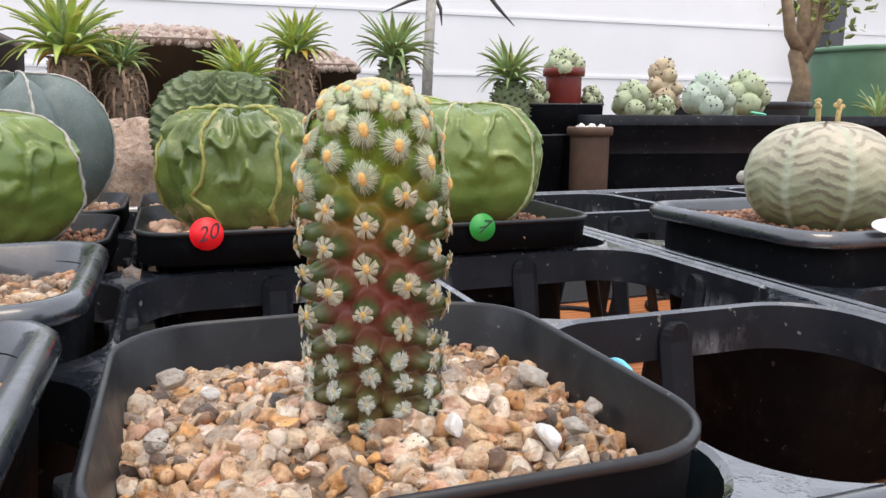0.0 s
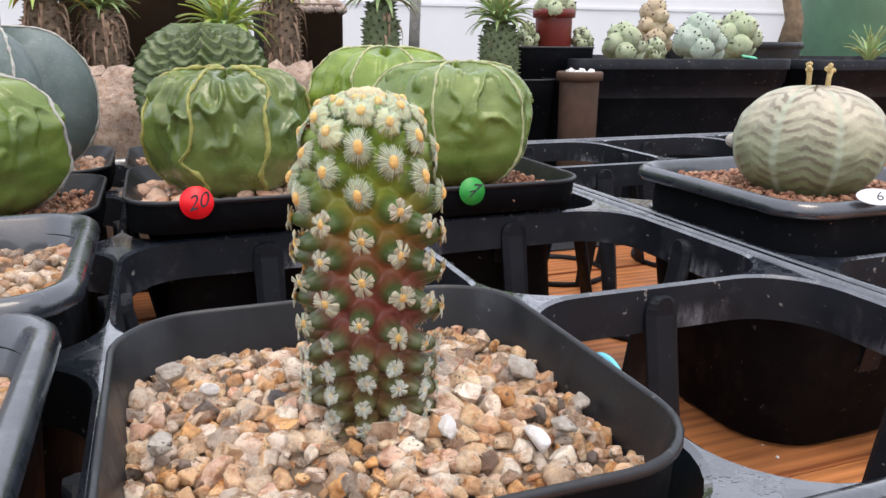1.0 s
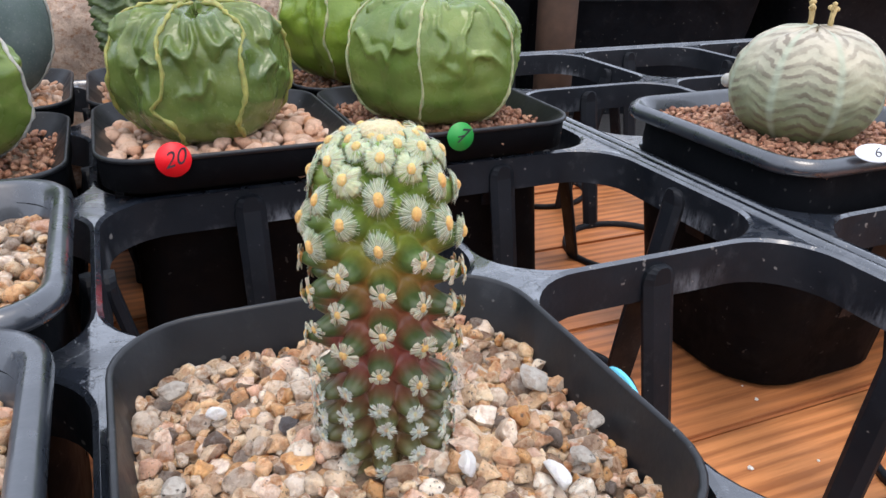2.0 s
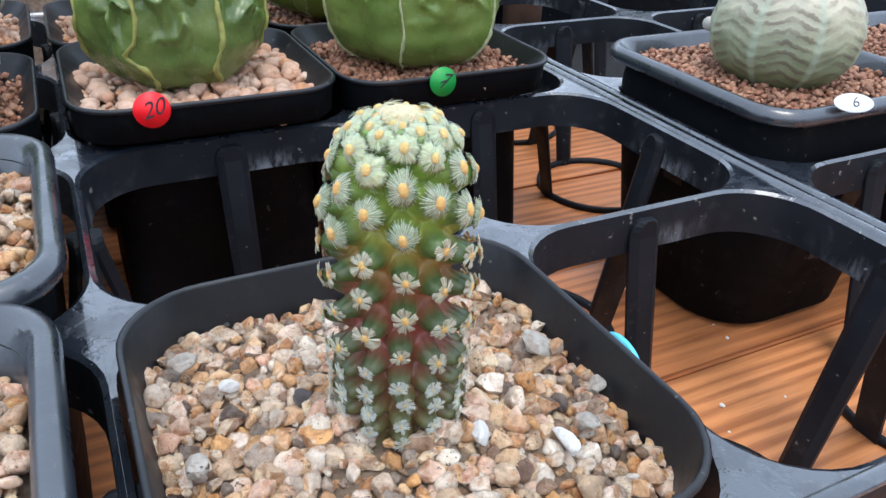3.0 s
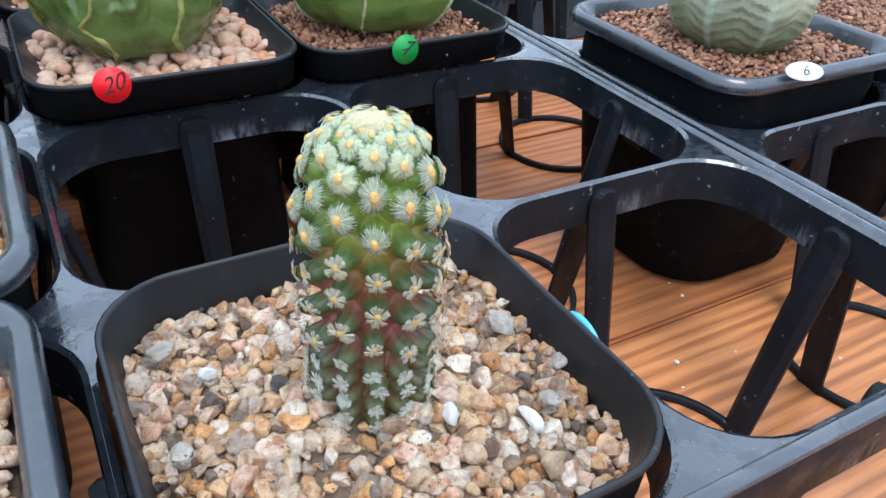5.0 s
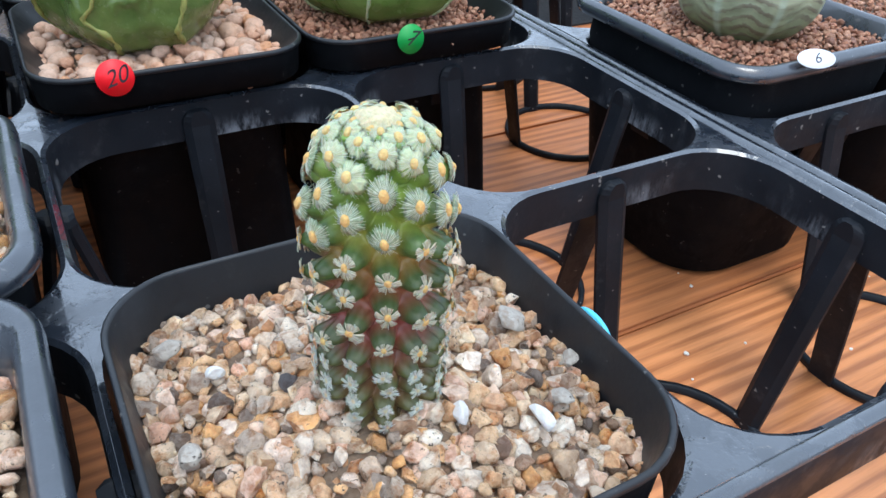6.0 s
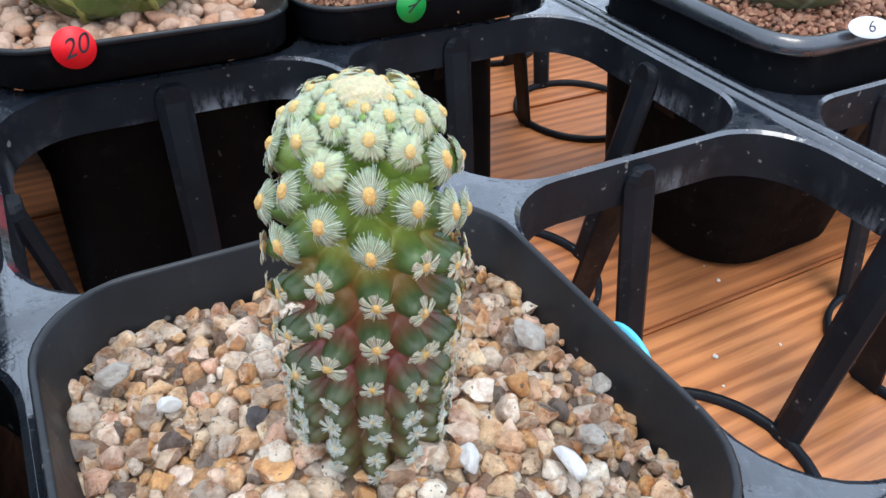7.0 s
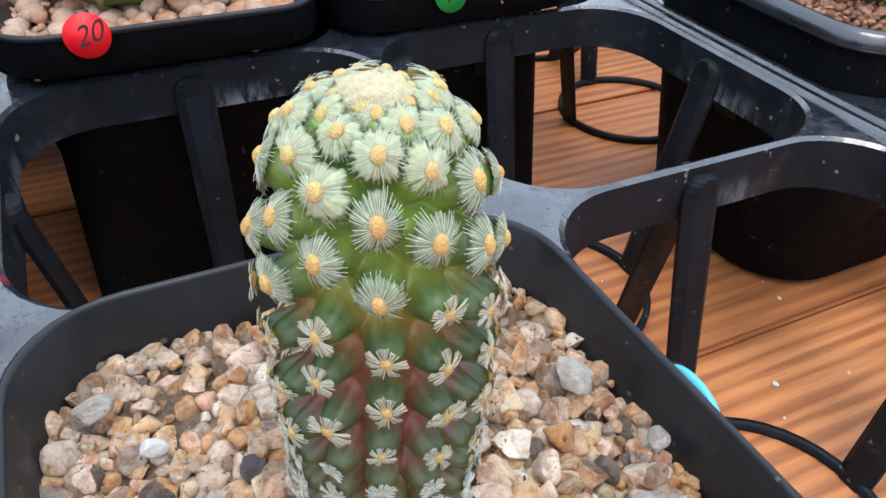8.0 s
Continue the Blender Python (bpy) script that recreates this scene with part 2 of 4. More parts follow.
# ---- trays ----
def tray(name, x0, cols, rows, y0, label):
    t = thing(name, label, "plant tray", pose(x0, y0, 0))
    w, d = cols * P, rows * P
    deck = bmesh.new()
    for i in range(cols):
        for j in range(rows):
            c = Vector(((i + 0.5) * P, (j + 0.5) * P, 0))
            loft([[p + c for p in r] for r in (rsq(P / 2, 0.00005, 0), rsq(HOLE + 0.0010, CORNER + 0.001, 0), rsq(HOLE, CORNER, -0.0006),
                                               rsq(HOLE - 0.0003, CORNER, -0.0040), rsq(HOLE - 0.0008, CORNER, SKIRT), rsq(HOLE + 0.0004, CORNER + 0.001, SKIRT), rsq(HOLE + 0.0010, CORNER + 0.001, -0.002))], bm=deck)
    bmesh.ops.remove_doubles(deck, verts=deck.verts, dist=0.0002)
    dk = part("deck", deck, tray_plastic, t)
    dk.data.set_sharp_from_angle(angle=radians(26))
    dk.data.materials.append(wet_sky_tinted)
    # Upward faces take the wet plastic with sky sheen in its base
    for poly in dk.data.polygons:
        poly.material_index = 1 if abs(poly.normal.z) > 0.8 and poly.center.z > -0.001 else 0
    # raised and folded rim round the outside
    rim = bmesh.new()
    b = 0.0031
    mid = Vector((w / 2, d / 2, 0))
    prof = ((0, 0.0), (0.0006, 0.0009), (b - 0.0008, 0.0009), (b, 0.0), (b, -0.011), (b - 0.001, -0.011), (b - 0.001, -0.0012))
    loft([[p + mid for p in rsq(w / 2 + o, 0.002 + o, z, 6, d / 2 + o)] for o, z in prof], bm=rim)
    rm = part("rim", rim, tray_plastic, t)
    rm.data.materials.append(wet_sky_tinted)
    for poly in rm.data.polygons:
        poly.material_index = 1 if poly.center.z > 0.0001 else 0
    for i in range(cols):
        for j in range(rows):
            cell = part("cell_basket", loft([ring(RING + o, z) for o, z in ((0, 0), (0.0016, 0), (0.0016, 0.0022), (0, 0.0022), (0, 0))]), tray_plastic, t,
                        at=pose((i + 0.5) * P, (j + 0.5) * P, TABLE + 0.0002))
            for k in range(4):
                s = bmesh.new()
                top, reach = -0.0024 - TABLE, HOLE - 0.0012
                rows_ = []
                for f, hw in ((0, 0.0014), (0.008, 0.0025), (0.022, 0.0034), (0.045, 0.0040), (0.07, 0.0042), (0.5, 0.0040), (1.0, 0.0036)):
                    y = reach + (RING + 0.0008 - reach) * max(0.0, f - 0.07) / 0.93
                    z = top * (1 - f)
                    rows_.append([Vector((-hw, y, z)), Vector((-hw * 0.55, y - 0.0013, z)), Vector((hw * 0.55, y - 0.0013, z)), Vector((hw, y, z)), Vector((hw, y + 0.0010, z)), Vector((-hw, y + 0.0010, z))])
                loft(rows_, True, True, s)
                part("strut", s, tray_plastic, cell, at=pose(0, 0, 0, 0, 0, 90 * k), smooth=False)
    return t


HOLE, CORNER, SKIRT, RING = P / 2 - 0.0010, 0.0166, -0.0106, 0.0245
tray("tray", -2.5 * P + 0.0021, 4, 4, -0.5 * P + 0.0007, "glossy black plastic carrying tray with square cells, on the table")
tray("tray", EDGE + 0.0068, 3, 4, -0.5 * P + 0.0035, "black plastic carrying tray with square cells, beside its twin")


# ---- pots ----
def pot(label, x, y, rim_z, half=0.0352, r=0.013, taper=0.74, height=0.060, wall=0.0009, lip=0.0, material=None, turn=0.0, group="square pots", band=0.0135, step=0.0):
    """A square pot with rounded corners. lip: width of a rolled rim (0: thin turned edge)."""
    t = thing("flower_pot", label, "flower pot", pose(x, y, rim_z - height, 0, 0, turn), group)
    hb, h = half * taper, height
    inner = half - wall
    if lip:
        prof = [(hb - 0.002, hb * 0.62, 0.0), (hb, hb * 0.64, 0.002), (half * 0.90, 0.012, h - 0.012), (half - lip - 0.0004, r, h - 0.0042), (half - 0.0004, r, h - 0.0042), (half, r, h - 0.003), (half - 0.0003, r, h - 0.0012),
                (half - 0.0014, r, h), (half - lip + 0.0012, r - 0.002, h), (half - lip, r - 0.002, h - 0.001), (half - lip - 0.0024, r, h - 0.012), (hb * 0.94, hb * 0.6, 0.003)]
    else:
        k = half - 0.0006
        prof = [(hb, 0.003, 0.0), (hb, 0.004, 0.0006), (k - 0.0012 - step, r - 0.001, h - band - step * 0.15), (k - 0.0004, r, h - band + 0.0007), (k, r, h - 0.0015), (half, r, h - 0.0012), (half, r, h - 0.0004), (half - 0.0004, r, h),
                (inner, r - 0.0008, h - 0.0001), (inner - 0.0002, r - 0.0008, h - 0.0006), (inner - 0.0026 - step * 0.9, r - 0.001, h - band), (hb * 0.95, 0.005, 0.002)]
    cut, end = (3, 10) if lip else (4, 10)
    rings = [rsq(a, b, z) for a, b, z in prof]
    # Sides below the rim take the shade-darkened copy
    part("body", loft(rings[:cut + 1], True), shaded_side_plastic, t)
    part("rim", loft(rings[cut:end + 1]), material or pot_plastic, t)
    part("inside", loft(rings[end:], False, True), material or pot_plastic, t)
    return t


def stone_mesh(name, seed, material, subdiv=2, angular=0.5, flat=0.88, unit=1.0):
    rng = random.Random(seed)
    bm = bmesh.new()
    bmesh.ops.create_icosphere(bm, subdivisions=subdiv, radius=0.5)
    off = Vector((rng.uniform(-50, 50), rng.uniform(-50, 50), rng.uniform(-50, 50)))
    cuts = [(Vector((rng.gauss(0, 1), rng.gauss(0, 1), rng.gauss(0, 1))).normalized(), rng.uniform(0.24, 0.42)) for _ in range(5 + int(9 * angular))]
    for v in bm.verts:
        p = v.co * (1 + 0.35 * noise.noise(v.co * 1.7 + off))
        for n, d in cuts:
            e = p.dot(n) - d
            if e > 0:
                p -= n * e * (0.35 + angular * 0.65)
        v.co = p * (1 + 0.07 * noise.noise(p * 7 + off) + 0.05 * noise.noise(p * 16 + off))
        v.co.z *= flat
        v.co *= unit
    me = mesh_of(name, bm, material)
    if angular > 0.4:
        me.set_sharp_from_angle(angle=radians(24))
    return me


def scatter(count, half, r, rng, min_gap, keep_out=()):
    """Points in a rounded square, none nearer to another than min_gap."""
    pts = []
    for _ in range(count * 60):
        p = Vector((rng.uniform(-half, half), rng.uniform(-half, half)))
        q = Vector((max(abs(p.x) - half + r, 0), max(abs(p.y) - half + r, 0)))
        if q.length > r or any((p - c).length < d for c, d in keep_out):
            continue
        if all((p - o).length > min_gap for o in pts):
            pts.append(p)
            if len(pts) >= count:
                break
    return pts


def bed(name, label, category, x, y, z, half, size, material, seed, count, gap, parts=0, mound=0.0, keep_out=(), angular=0.5, subdiv=1, corner=0.011, turn=0.0, deep=0.006):
    """A filling of stones: a soil core, single stones as parts, the rest joined."""
    rng = random.Random(seed)
    t = thing(name, label, category, pose(x, y, z, 0, 0, turn))
    core = loft([rsq(half * f, corner * f, zz) for f, zz in ((0.96, -deep), (0.985, -0.0026), (0.6, -0.0022 + mound * 0.6), (0.05, -0.002 + mound))], True, True)
    part("soil", core, soil_mat, t)
    kinds = [stone_mesh("stone", seed * 31 + k, material, 3 if parts else subdiv, angular, unit=size) for k in range(14)]
    low = [stone_mesh("stone", seed * 31 + k, material, min(subdiv, 2), angular, unit=size) for k in range(14)]
    top = scatter(count, half - size * 0.3, corner, rng, gap, keep_out)
    rng.shuffle(top)
    verts, faces = [], []
    for i, p in enumerate(top + scatter(count, half - size * 0.4, corner, rng, gap * 1.05, keep_out)):
        under = i >= len(top)
        s = rng.uniform(0.62, 1.35) if (luck := rng.random()) > 0.30 else rng.uniform(0.40, 0.66) if luck > 0.05 else rng.uniform(1.35, 1.65)
        f = max(0.0, 1 - p.length / half)
        zz = mound * f + rng.uniform(-0.0012, 0.0006) * size / 0.004 - (0.0016 * size / 0.004 if under else 0)
        m = Matrix.Translation((p.x, p.y, zz)) @ Euler((rng.uniform(-0.5, 0.5), rng.uniform(-0.5, 0.5), rng.uniform(0, 6.28))).to_matrix().to_4x4() @ Matrix.Diagonal((s * rng.uniform(0.9, 1.25), s * rng.uniform(0.8, 1.05), s * rng.uniform(0.8, 1.1), 1))
        me = (low if under else kinds)[rng.randrange(14)]
        if i < min(parts, len(top)):
            part("stone", me, None, t, at=m)
        else:
            base = len(verts)
            verts += [m @ v.co for v in me.vertices]
            faces += [[base + k for k in poly.vertices] for poly in me.polygons]
    if verts:
        rest = bpy.data.meshes.new("loose_stones")
        rest.from_pydata(verts, [], faces)
        rest.materials.append(material)
        rest.polygons.foreach_set("use_smooth", [True] * len(rest.polygons))
        tagged(part("loose_stones", rest, None, t), kind="stuff")
    return t


# ---- plant materials ----
def skin(name, low, high, rough=0.4, mottled=0.35, scale=90.0, pale=(0.30, 0.36, 0.22)):
    m = Mat(name, rough=rough)
    c = m.ramp(m.noise(scale, 4, 0.6), (0.3, low), (0.72, high))
    fleck = m.ramp(m.noise(scale * 9, 3, 0.6), (0.58, (0, 0, 0)), (0.75, (1, 1, 1)))
    m.color(m.mix(m.math("MULTIPLY", fleck, mottled), c, pale))
    m.rough(m.ramp(m.noise(scale * 1.6, 3), (0.3, (max(rough - 0.15, 0.08),) * 3), (0.7, (rough + 0.15,) * 3)))
    m.p.inputs["Subsurface Weight"].default_value = 0.12
    m.p.inputs["Subsurface Scale"].default_value = 0.002
    m.p.inputs["Subsurface Radius"].default_value = (0.5, 1.0, 0.3)
    m.bump(m.mix(0.4, m.noise(scale * 2.2, 4), m.noise(scale * 14, 2)), 0.35, 0.0008)
    return m.m


def plain(name, col, rough=0.5, var=0.25, scale=300.0, sub=0.0, bump=0.2, trans=0.0):
    m = Mat(name, rough=rough)
    dark, light = tuple(c * (1 - var) for c in col), tuple(min(c * (1 + var), 0.9) for c in col)
    m.color(m.ramp(m.noise(scale, 4, 0.6), (0.3, dark), (0.7, light)))
    m.p.inputs["Subsurface Weight"].default_value = sub
    m.p.inputs["Subsurface Scale"].default_value = 0.001
    m.bump(m.noise(scale * 3, 3), bump, 0.0004)
    return m.m


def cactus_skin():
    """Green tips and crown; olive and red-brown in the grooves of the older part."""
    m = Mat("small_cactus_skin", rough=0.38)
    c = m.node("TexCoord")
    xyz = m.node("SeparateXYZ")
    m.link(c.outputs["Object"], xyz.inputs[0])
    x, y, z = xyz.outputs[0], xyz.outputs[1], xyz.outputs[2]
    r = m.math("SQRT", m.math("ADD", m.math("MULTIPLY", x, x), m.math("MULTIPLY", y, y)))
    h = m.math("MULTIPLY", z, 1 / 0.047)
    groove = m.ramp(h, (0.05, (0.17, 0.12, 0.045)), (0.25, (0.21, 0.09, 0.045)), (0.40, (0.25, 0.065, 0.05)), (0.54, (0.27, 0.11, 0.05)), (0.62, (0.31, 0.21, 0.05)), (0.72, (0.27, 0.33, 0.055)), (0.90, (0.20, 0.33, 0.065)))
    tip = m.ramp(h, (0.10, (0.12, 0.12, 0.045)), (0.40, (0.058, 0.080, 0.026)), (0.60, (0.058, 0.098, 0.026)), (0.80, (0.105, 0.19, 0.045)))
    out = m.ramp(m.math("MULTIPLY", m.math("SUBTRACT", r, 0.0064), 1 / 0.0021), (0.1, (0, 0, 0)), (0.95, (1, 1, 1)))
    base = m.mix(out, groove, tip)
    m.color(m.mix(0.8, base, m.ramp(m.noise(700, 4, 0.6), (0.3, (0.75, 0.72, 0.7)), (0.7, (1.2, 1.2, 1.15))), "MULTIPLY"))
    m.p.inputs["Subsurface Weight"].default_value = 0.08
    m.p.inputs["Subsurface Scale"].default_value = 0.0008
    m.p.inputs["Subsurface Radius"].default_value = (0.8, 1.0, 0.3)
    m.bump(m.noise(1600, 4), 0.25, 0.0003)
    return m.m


wool = plain("areole_wool", (0.80, 0.49, 0.17), 0.85, 0.2, 2500, 0.2, 0.9)
pale_wool = plain("pale_areole_wool", (0.72, 0.58, 0.36), 0.85, 0.2, 2500, 0.2, 0.9)
spine_green = plain("fresh_spines", (0.60, 0.59, 0.46), 0.5, 0.2, 1500, 0.3)
fresh_wool = plain("fresh_areole_wool", (0.82, 0.58, 0.23), 0.85, 0.15, 2500, 0.25, 0.9)
cap_wool = plain("crown_wool", (0.62, 0.55, 0.34), 0.85, 0.2, 1800, 0.3, 0.9)
membrane = plain("fused_spine_bases", (0.26, 0.30, 0.18), 0.6, 0.3, 1500, 0.3)
fresh_web = plain("fresh_spine_webs", (0.46, 0.48, 0.29), 0.6, 0.2, 1500, 0.3)
papery_web = plain("papery_webs", (0.40, 0.34, 0.24), 0.6, 0.3, 1500, 0.3)
pale_web = plain("pale_webs", (0.40, 0.385, 0.33), 0.6, 0.25, 1500, 0.3)
spine_white = plain("white_spines", (0.62, 0.57, 0.47), 0.5, 0.12, 1500, 0.3)
spine_mid = plain("papery_spines", (0.58, 0.51, 0.38), 0.55, 0.2, 1500, 0.3)

# ---- the small columnar cactus ----
AXIS = (0.0006, -0.0024)
TALL = 1.045
COLS = 13


def core_profile(a):
    """Radius and height of the body, a metres of arc above its foot."""
    if a < 0.034:
        z = -0.004 + a
        t = min(max((z - 0.010) / 0.012, 0.0), 1.0)
        return 0.0054 + 0.0008 * (t * t * (3 - 2 * t)), z
    f = min((a - 0.034) / 0.0188, 1.0) * math.pi / 2
    return 0.0062 * math.cos(f), 0.030 + 0.0130 * math.sin(f)


def core_frame(a, th):
    (r0, z0), (r1, z1) = core_profile(max(a - 0.0004, 0)), core_profile(min(a + 0.0004, 0.0527))
    up = Vector(((r1 - r0) * math.cos(th), (r1 - r0) * math.sin(th), z1 - z0)).normalized()
    side = Vector((-math.sin(th), math.cos(th), 0))
    r, z = core_profile(a)
    return Vector((r * math.cos(th), r * math.sin(th), z)), side, up, side.cross(up)


def areole_places():
    """Areoles on spirals, 5 turns in 13; the rows lie close at the old foot, wide in the middle and close again on the crown."""
    rng, out = random.Random(4), []
    rows = (0.0047, 0.0079, 0.0111, 0.0144, 0.0177, 0.0226, 0.0275, 0.0324, 0.0371, 0.0418, 0.0457, 0.0488, 0.0511, 0.0524)
    for n in range(13 * COLS):
        a = float(np.interp(n / COLS, range(14), rows))
        out.append((a + rng.uniform(-0.0003, 0.0003), radians(-110.5) + n * 5 / 13 * 2 * math.pi + rng.uniform(-0.05, 0.05)))
    return out


PLACES = areole_places()


def build_cactus():
    t = thing("cactus", "small columnar cactus with comb-like white spines and yellow areoles, in gravel", "cactus", pose(*AXIS, 0) @ Matrix.Diagonal((1, 1, TALL, 1)))
    na, nt = 230, 200
    pa, pt = np.array([p[0] for p in PLACES]), np.array([p[1] for p in PLACES])
    bm, rows = bmesh.new(), []
    for i in range(na):
        a = 0.0527 * i / (na - 1)
        r, _ = core_profile(a)
        row, wide_ = [], 0.00162 + 0.00030 * min(max((a - 0.033) / 0.006, 0.0), 1.0)
        for j in range(nt):
            th = 2 * math.pi * j / nt
            d_th = (th - pt + math.pi) % (2 * math.pi) - math.pi
            d2 = ((a + 0.0002 - pa) / (0.90 * wide_)) ** 2 + ((r + 0.0030) * d_th / (1.28 * wide_)) ** 2
            h = 0.0038 * float(np.exp(-d2.min() ** 1.5))
            p, _, _, nrm = core_frame(a, th)
            row.append(bm.verts.new(p + nrm * h * min(1.0, r / 0.0035)))
        rows.append(row)
    for u, w in zip(rows, rows[1:]):
        for j in range(nt):
            bm.faces.new((u[j], u[(j + 1) % nt], w[(j + 1) % nt], w[j]))
    bm.faces.new(rows[-1])
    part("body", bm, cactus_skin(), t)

    def pad(seed, w, l, mat):
        rng = random.Random(seed)
        b = bmesh.new()
        bmesh.ops.create_icosphere(b, subdivisions=2, radius=1)
        for v in b.verts:
            k = 1 + 0.16 * noise.noise(v.co * 2.5 + Vector((seed, 0, 0)))
            v.co = Vector((v.co.x * w * k, v.co.y * l * k, v.co.z * w * 0.8 * k + 0.0002))
        return mesh_of("areole", b, mat)

    def spines(seed, lobes, length, spread, width, lift, droop, mat, web, ragged, web_length=0.86, cup=False):
        """A ring of lobes, each three thin spines over a narrow web, draped over the tubercle."""
        rng = random.Random(seed)
        b = bmesh.new()

        def strand(an, L, w0, w1, lift_, droop_, bend, thick, sink=0.0):
            d, s = Vector((math.cos(an), math.sin(an), 0)), Vector((-math.sin(an), math.cos(an), 0))
            rings = []
            for f, wf in ((0.14, 0.0), (0.45, 0.5), (0.75, 0.9), (0.92, 1.0), (1.0, 0.45)):
                w = w0 + (w1 - w0) * wf
                c = d * (L * f) + s * (bend * L * f * f) + Vector((0, 0, 0.00025 - sink + L * (lift_ * f - droop_ * f * f)))
                rings.append([c + s * w, c + Vector((0, 0, thick)), c - s * w, c - Vector((0, 0, thick))])
            loft(rings, True, True, b)

        plan = []
        for i in range(lobes):
            an = 2 * math.pi * (i + rng.uniform(-0.22, 0.22)) / lobes
            L = length * rng.uniform(1 - ragged, 1 + ragged * 0.6)
            plan.append((an, L, lift + rng.uniform(-0.12, 0.12), droop + rng.uniform(-0.15, 0.15), rng.uniform(-0.10, 0.10)))
        for an, L, li, dr, bend in plan:
            for k in (-1, -0.35, 0.35, 1):
                strand(an + k * spread * math.pi / lobes * rng.uniform(0.75, 1.1), L * rng.uniform(0.86, 1.08), width * 0.8, width * 0.7, li + rng.uniform(-0.05, 0.05), dr, bend + rng.uniform(-0.06, 0.06), width * 0.7)
        spine_faces = len(b.faces)
        if cup:
            # one frilled cup of fused spine bases
            n = lobes * 4
            rim_ = [plan[int(k / n * lobes) % lobes][1] * web_length * rng.uniform(0.84, 1.06) for k in range(n)]
            rings = []
            for f, sink in ((0.10, 0.0), (0.5, 0.0), (0.8, 0.0), (1.0, 0.0), (0.8, 0.00006), (0.10, 0.00006)):
                rings.append([Vector((rim_[k] * f * math.cos(2 * math.pi * k / n), rim_[k] * f * math.sin(2 * math.pi * k / n), 0.0002 - sink + length * (lift * f - droop * f * f) + 0.00007 * f * math.sin(k * 1.9 + seed))) for k in range(n)])
            loft(rings, False, False, b)
        else:
            for an, L, li, dr, bend in plan:
                reach = L * web_length
                strand(an, reach, 0.00004, reach * spread * math.pi / lobes * 0.95, li, dr, bend * 0.9, 0.00002, 0.00005)
        me = mesh_of("spine_comb", b, mat)
        me.materials.append(web)
        for poly in me.polygons[spine_faces:]:
            poly.material_index = 1
        return me

    sets = {
        "apex": ([pad(k + 30, 0.00058, 0.00070, fresh_wool) for k in range(3)], [spines(k + 60, 12, 0.00215, 1.1, 0.000030, 0.10, 0.50, spine_green, fresh_web, 0.16, 0.95, True) for k in range(5)]),
        "crown": ([pad(k, 0.00062, 0.00076, wool) for k in range(3)], [spines(k, 13, 0.00205, 1.08, 0.000034, 0.14, 0.50, spine_green, membrane, 0.12, 0.90, True) for k in range(6)]),
        "middle": ([pad(k + 9, 0.00052, 0.00062, wool) for k in range(3)], [spines(k + 20, 8, 0.00160, 0.78, 0.00006, 0.34, 0.40, spine_mid, papery_web, 0.18, 1.0) for k in range(6)]),
        "old": ([pad(k + 19, 0.00040, 0.00048, pale_wool) for k in range(3)], [spines(k + 40, 12, 0.00135, 0.85, 0.00005, 0.50, 0.42, spine_white, pale_web, 0.18, 0.9) for k in range(6)]),
    }
    # felted young wool over the growing point
    cap = bmesh.new()
    bmesh.ops.create_icosphere(cap, subdivisions=4, radius=1)
    for v in cap.verts:
        k = 1 + 0.12 * noise.noise(v.co * 3.1) + 0.10 * noise.noise(v.co * 9) + 0.05 * noise.noise(v.co * 22)
        v.co = Vector((v.co.x * 0.0030 * k, v.co.y * 0.0030 * k, 0.0438 + v.co.z * 0.0016 * k))
    part("apex_wool", cap, cap_wool, t, "cream felted wool on the crown")
    rng = random.Random(11)
    for a, th in PLACES:
        p, side, up, nrm = core_frame(a, th)
        r, z = core_profile(a)
        size = min(1.0, 0.80 + r / 0.025) * rng.uniform(0.9, 1.08)
        kind = "apex" if a > 0.0432 else "crown" if a > 0.0362 + rng.uniform(-0.0008, 0.0008) else "middle" if a > 0.0190 + rng.uniform(-0.001, 0.001) else "old"
        if kind in ("apex", "crown"):
            size *= 1.04
        if kind == "middle" and rng.random() < 0.25:
            size *= 0.8
        m = Matrix((side, up, nrm)).transposed().to_4x4()
        m.translation = p + nrm * (0.0037 * min(1.0, r / 0.0035) + (0.0001 if a > 0.0362 else 0.0))
        m = m @ pose(0, 0, 0, rng.uniform(-12, 14), rng.uniform(-13, 13), rng.uniform(-15, 15)) @ Matrix.Diagonal((size * rng.uniform(0.88, 1.12), size * rng.uniform(0.9, 1.1), size, 1))
        pads, fans = sets[kind]
        ar = part("areole", rng.choice(pads), None, t, at=m)
        sp = part("spine_comb", rng.choice(fans), None, ar, at=pose(0, 0, 0, 0, 0, rng.uniform(0, 360) if kind != "old" else rng.uniform(-20, 20)))
        tagged(sp, kind="stuff")


build_cactus()

